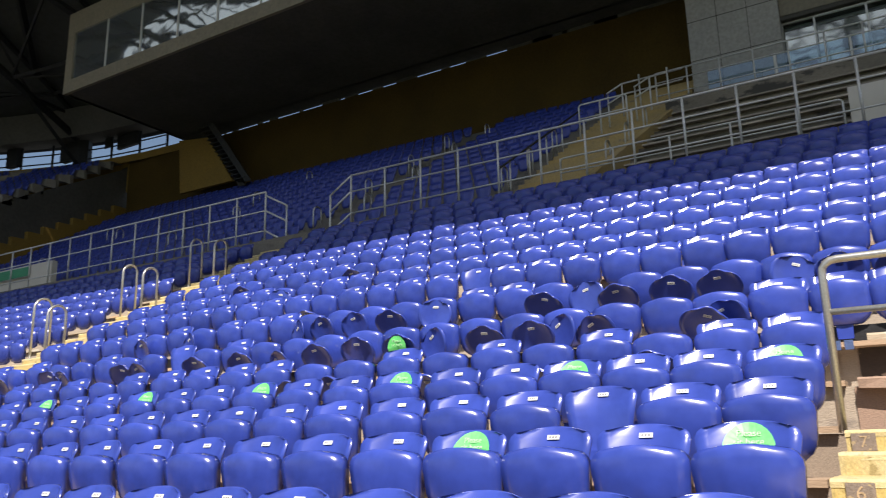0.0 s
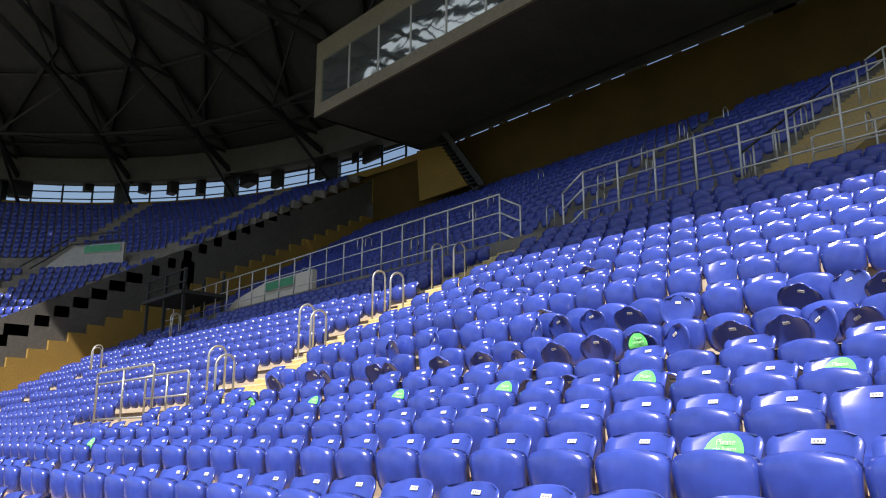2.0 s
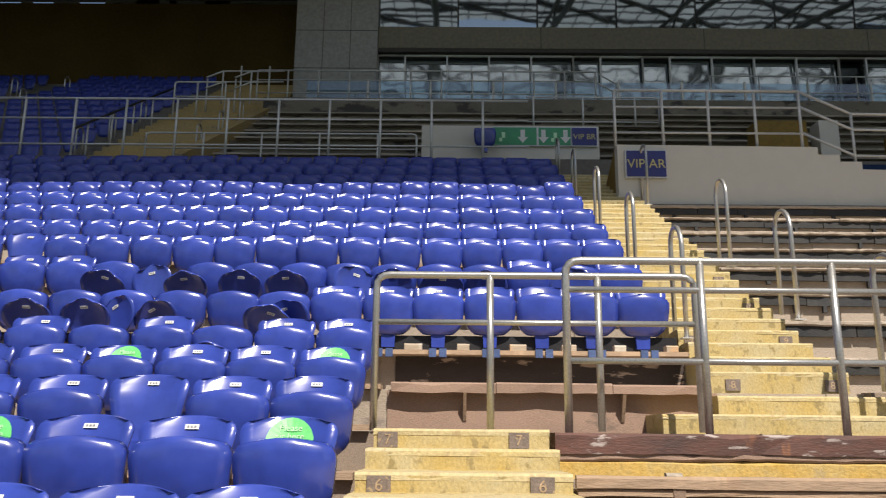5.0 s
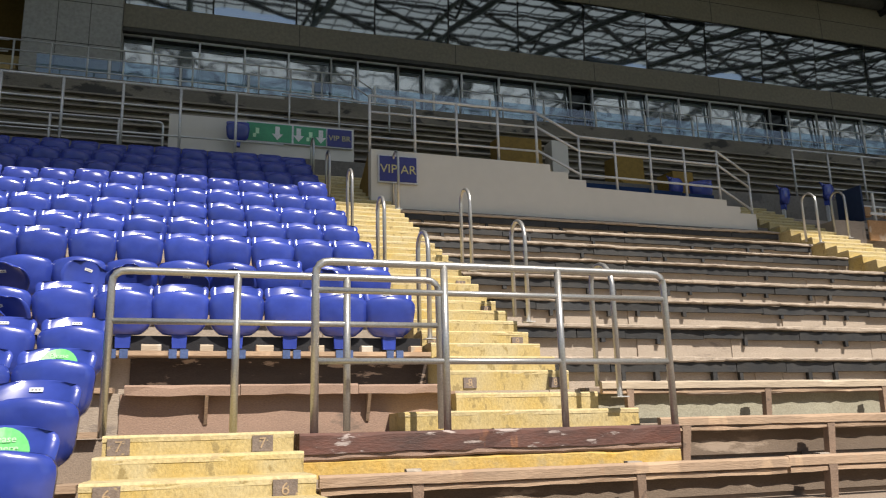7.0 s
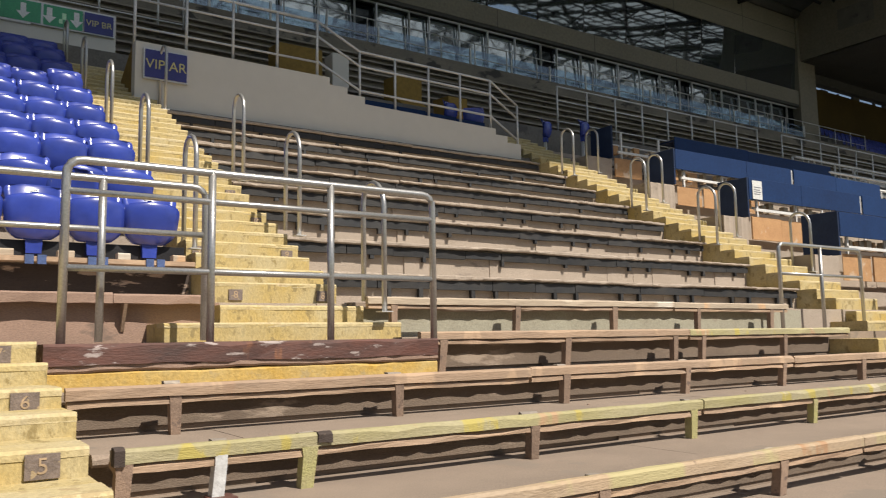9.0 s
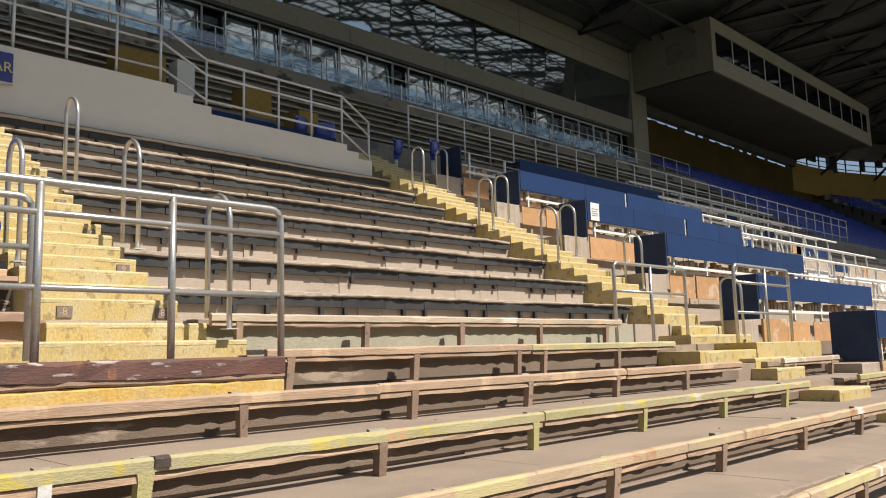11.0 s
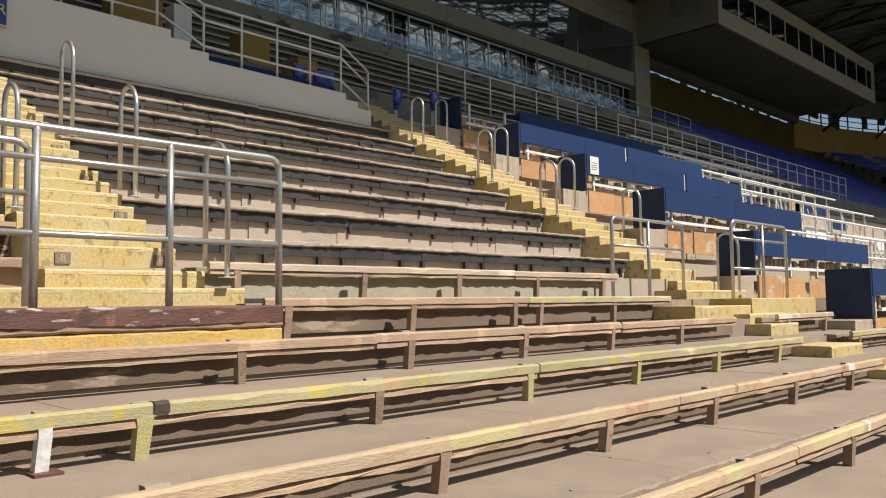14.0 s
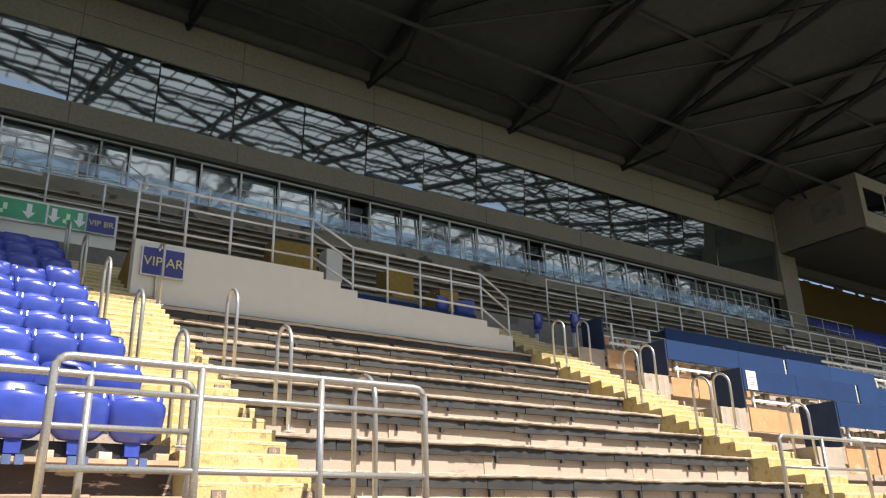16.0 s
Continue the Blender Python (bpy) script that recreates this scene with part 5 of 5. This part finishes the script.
# white ramp wall with an exit sign in the far block
ramp = thing("wall_ramp", "white ramp wall of an exit in the upper tier", "wall", kind="structure")
part("wall_face", prism(bmesh.new(), [(-32.5, EYE + 5.2), (-31.0, EYE + 5.9), (-28.5, EYE + 6.3), (-25.0, EYE + 6.3), (-25.0, EYE + 5.2)], "y", 15.7, 15.9), WHITEWALL, ramp)
sign("green exit sign on the white ramp wall", -28.4, -26.2, 15.62, EYE + 5.9, EYE + 6.22, SIGNGREEN)

ramp = thing("wall_ramp", "white ramp wall of an exit in the curved rows", "wall", kind="structure")
ramp.matrix_basis = pose(-46.0, 11.5, 0, 0, 0, math.degrees(math.atan2(3.0, 4.6)))
# a white wall in grey: the bend's dimness is put into its colour
part("wall_face", prism(bmesh.new(), [(0, EYE + 7.6), (0, EYE + 8.7), (2.4, EYE + 10.15), (5.5, EYE + 10.2), (5.5, EYE + 7.6)], "y", -0.1, 0.1), PILLARM, ramp)
t = sign("green exit sign on the ramp wall of the curved rows", 3.1, 5.3, -0.16, EYE + 9.72, EYE + 10.1, SIGNGREEN)
t.matrix_basis = ramp.matrix_basis.copy()
for h in (0.5, 0.95):
    part("handrail", tube(bmesh.new(), [(-0.8, -0.3, EYE + 8.2 + h), (2.4, -0.3, EYE + 9.7 + h), (5.5, -0.3, EYE + 9.75 + h)], 0.04, 6), DARK, ramp)

# camera scaffold on the concourse railing
t = thing("camera_platform", "small blue-grey steel camera platform on legs above the far seats", "platform")
px, py, pz = -35.0, 14.4, EYE + 5.9
part("deck", boxes((px, px + 4.2, py - 1.2, py + 0.9, pz, pz + 0.14)), DARK, t)
for a in (px + 0.2, px + 2.1, px + 4.0):
    for c in (py - 1.0, py + 0.7):
        part("leg", boxes((a - 0.06, a + 0.06, c - 0.06, c + 0.06, pz - 1.6, pz + 1.1)), DARK, t)
part("rail", boxes((px, px + 4.2, py - 1.05, py - 0.98, pz + 1.0, pz + 1.06), (px, px + 4.2, py - 1.05, py - 0.98, pz + 0.5, pz + 0.55)), DARK, t)


# ---- press desks ----
def press_desk(y, top, x0, x1, start, seam):
    """Navy end panel, long blue boards hung on a white frame, rubble of cut seat posts below, chipboard and a concrete plinth at the aisle."""
    t = thing("press_desk", "blue press desk with navy end panel over bare chipboard", "desk", "press desks")
    low = top - 0.74
    part("end_panel", boxes((x0, x0 + 0.04, y, y + 0.65, low, top), bevel=0.004), NAVY, t, "navy end panel")
    cuts = [start, seam - 0.05, seam + 0.05, x1] if seam else [start, x1]
    for a, b in zip(cuts[::2], cuts[1::2]):
        mid = a + (b - a) * random.uniform(0.4, 0.6)
        for c, d in ((a, mid), (mid, b)):
            dz = random.uniform(-0.012, 0.012)
            part("front_board", boxes((c, d - 0.006, y - 0.012, y + 0.012, top - 0.415 + dz, top - 0.005 + dz), bevel=0.003), BLUEBOARD, t, "blue front board")
    if seam:
        part("bracket", boxes((seam - 0.03, seam + 0.02, y + 0.01, y + 0.06, top - 0.38, top - 0.02)), STEEL_D, t)
    part("desk_top", boxes((start, x1, y + 0.02, y + 0.45, top - 0.10, top - 0.06)), NAVY, t)
    for dy, z, th in ((-0.10, top - 0.64, 0.05), (0.25, top - 0.52, 0.04), (0.45, top - 0.30, 0.03)):
        part("frame_rail", boxes((x0 + 0.1, x1 + 0.25, y + dy, y + dy + 0.045, z, z + th)), LABEL, t, "white steel rail")
    x = x0 + 0.35
    while x < x1:
        part("upright", boxes((x, x + 0.045, y + 0.06, y + 0.10, low - 0.35, top - 0.12)), LABEL, t)
        x += 1.25
    x = x0 + 0.15
    while x < x1 - 0.3:
        w, h = random.uniform(0.07, 0.17), random.uniform(0.10, 0.19)
        part("cut_post", worn_plank(x, x + w, y + 0.10, y + 0.20, low + 0.12, low + 0.16 + h, 0.004), CREAM if random.random() < 0.6 else CHIP, t, "sawn-off post")
        x += w + random.choice((0.05, 0.09, 0.22, 0.35))
    x = x0 + 0.06
    while x < x0 + 2.6:
        x2 = x + random.uniform(0.75, 1.0)
        part("chipboard", boxes((x, x2 - 0.015, y - 0.02 + random.uniform(-0.02, 0.02), y + 0.005, low - 0.42, low + random.uniform(-0.04, 0.03)), bevel=0.003), CHIP, t, "bare chipboard")
        x = x2 + random.choice((0, 0.04, 0.25))
    part("plinth", crumbly(x0 - 0.72, x0 - 0.005, y + 0.02, y + 0.78, low - 0.62, low - 0.02, 0.01, 0.012), UPCON, t, "stained concrete plinth")
    return t


for y, top, x1, start, seam in ((3.87, 0.43, 17.9, 12.84, 0), (5.60, 1.12, 18.4, 12.84, 0), (7.20, 2.00, 19.05, 12.84, 0), (8.87, 2.87, 19.6, 12.84, 16.72), (10.52, 3.76, 20.8, 12.84, 16.92), (12.2, 4.64, 21.5, 14.9, 0)):
    press_desk(y, EYE + top, 12.8, x1, start, seam)
t = thing("paper_notice", "white paper notice taped to a blue desk board", "notice")
part("sheet", boxes((12.93, 13.22, 8.846, 8.851, EYE + 2.47, EYE + 2.82)), LABEL, t)
for k, h in enumerate((0.06, 0.11, 0.15, 0.19)):
    part("text_bar", boxes((12.97, 13.18 - 0.03 * (k % 2), 8.843, 8.8455, EYE + 2.75 - h, EYE + 2.765 - h)), INK, t)
# steel frames of the stripped desks further on
for n, (y, z) in enumerate(((6.2, 0.6), (7.7, 1.3), (9.2, 2.1), (10.7, 2.9), (12.2, 3.7), (13.6, 4.5))):
    t = thing("desk_frame", "bare white steel desk frame on the terrace", "frame", "stripped desk frames")
    x0 = 18.6 + 0.7 * n
    for dy, dz, a, b, m in ((0.0, 0.77, 0, 11, LABEL), (0.5, 0.52, random.uniform(0.4, 2), 11, STEEL_D), (0.0, 0.32, 0, random.uniform(4, 8), LABEL), (0.7, 0.95, random.uniform(2, 4), 11, STEEL_D), (0.35, 0.12, 0, random.uniform(5, 9), STEEL_D)):
        part("rail", tube(bmesh.new(), [(x0 + a, y + dy, EYE + z + dz), (x0 + b, y + dy, EYE + z + dz)], 0.032, 6), m, t)
    for k in range(4):
        a, h = x0 + random.uniform(0.3, 10), random.uniform(0.25, 0.45)
        part("board", boxes((a, a + random.uniform(0.6, 1.6), y + 0.2, y + 0.24, EYE + z + 0.15, EYE + z + 0.15 + h), bevel=0.003), random.choice((BLUEBOARD, CHIP, LABEL, WEATHERED)), t)
    for k in range(10):
        part("upright", tube(bmesh.new(), [(x0 + 1.15 * k, y + 0.09, EYE + z - 0.3), (x0 + 1.15 * k, y + 0.09, EYE + z + 0.80)], 0.03, 6), LABEL if k % 3 else STEEL_D, t)
    for k in range(4):
        a = x0 + 2.6 * k + 0.8
        part("brace", tube(bmesh.new(), [(a, y + 0.1, EYE + z + 0.1), (a + 0.9, y + 0.6, EYE + z + 0.95)], 0.02, 5), STEEL_D, t)

# ---- opposite side, closing the bowl behind the camera ----
opp = thing("opposite_stand", "distant stand and roof across the pitch", "stand", kind="structure")
part("rows", prism(bmesh.new(), [(-95.0, 0.0), (-125.0, 16.0), (-126.0, 16.0), (-126.0, 0.0)], "x", -60, 100), BLUE_FAR, opp)
part("roof_sheet", prism(bmesh.new(), [(-128.0, 20.0), (-98.0, 27.0), (-98.0, 27.4), (-128.0, 20.4)], "x", -60, 100), ROOF, opp)
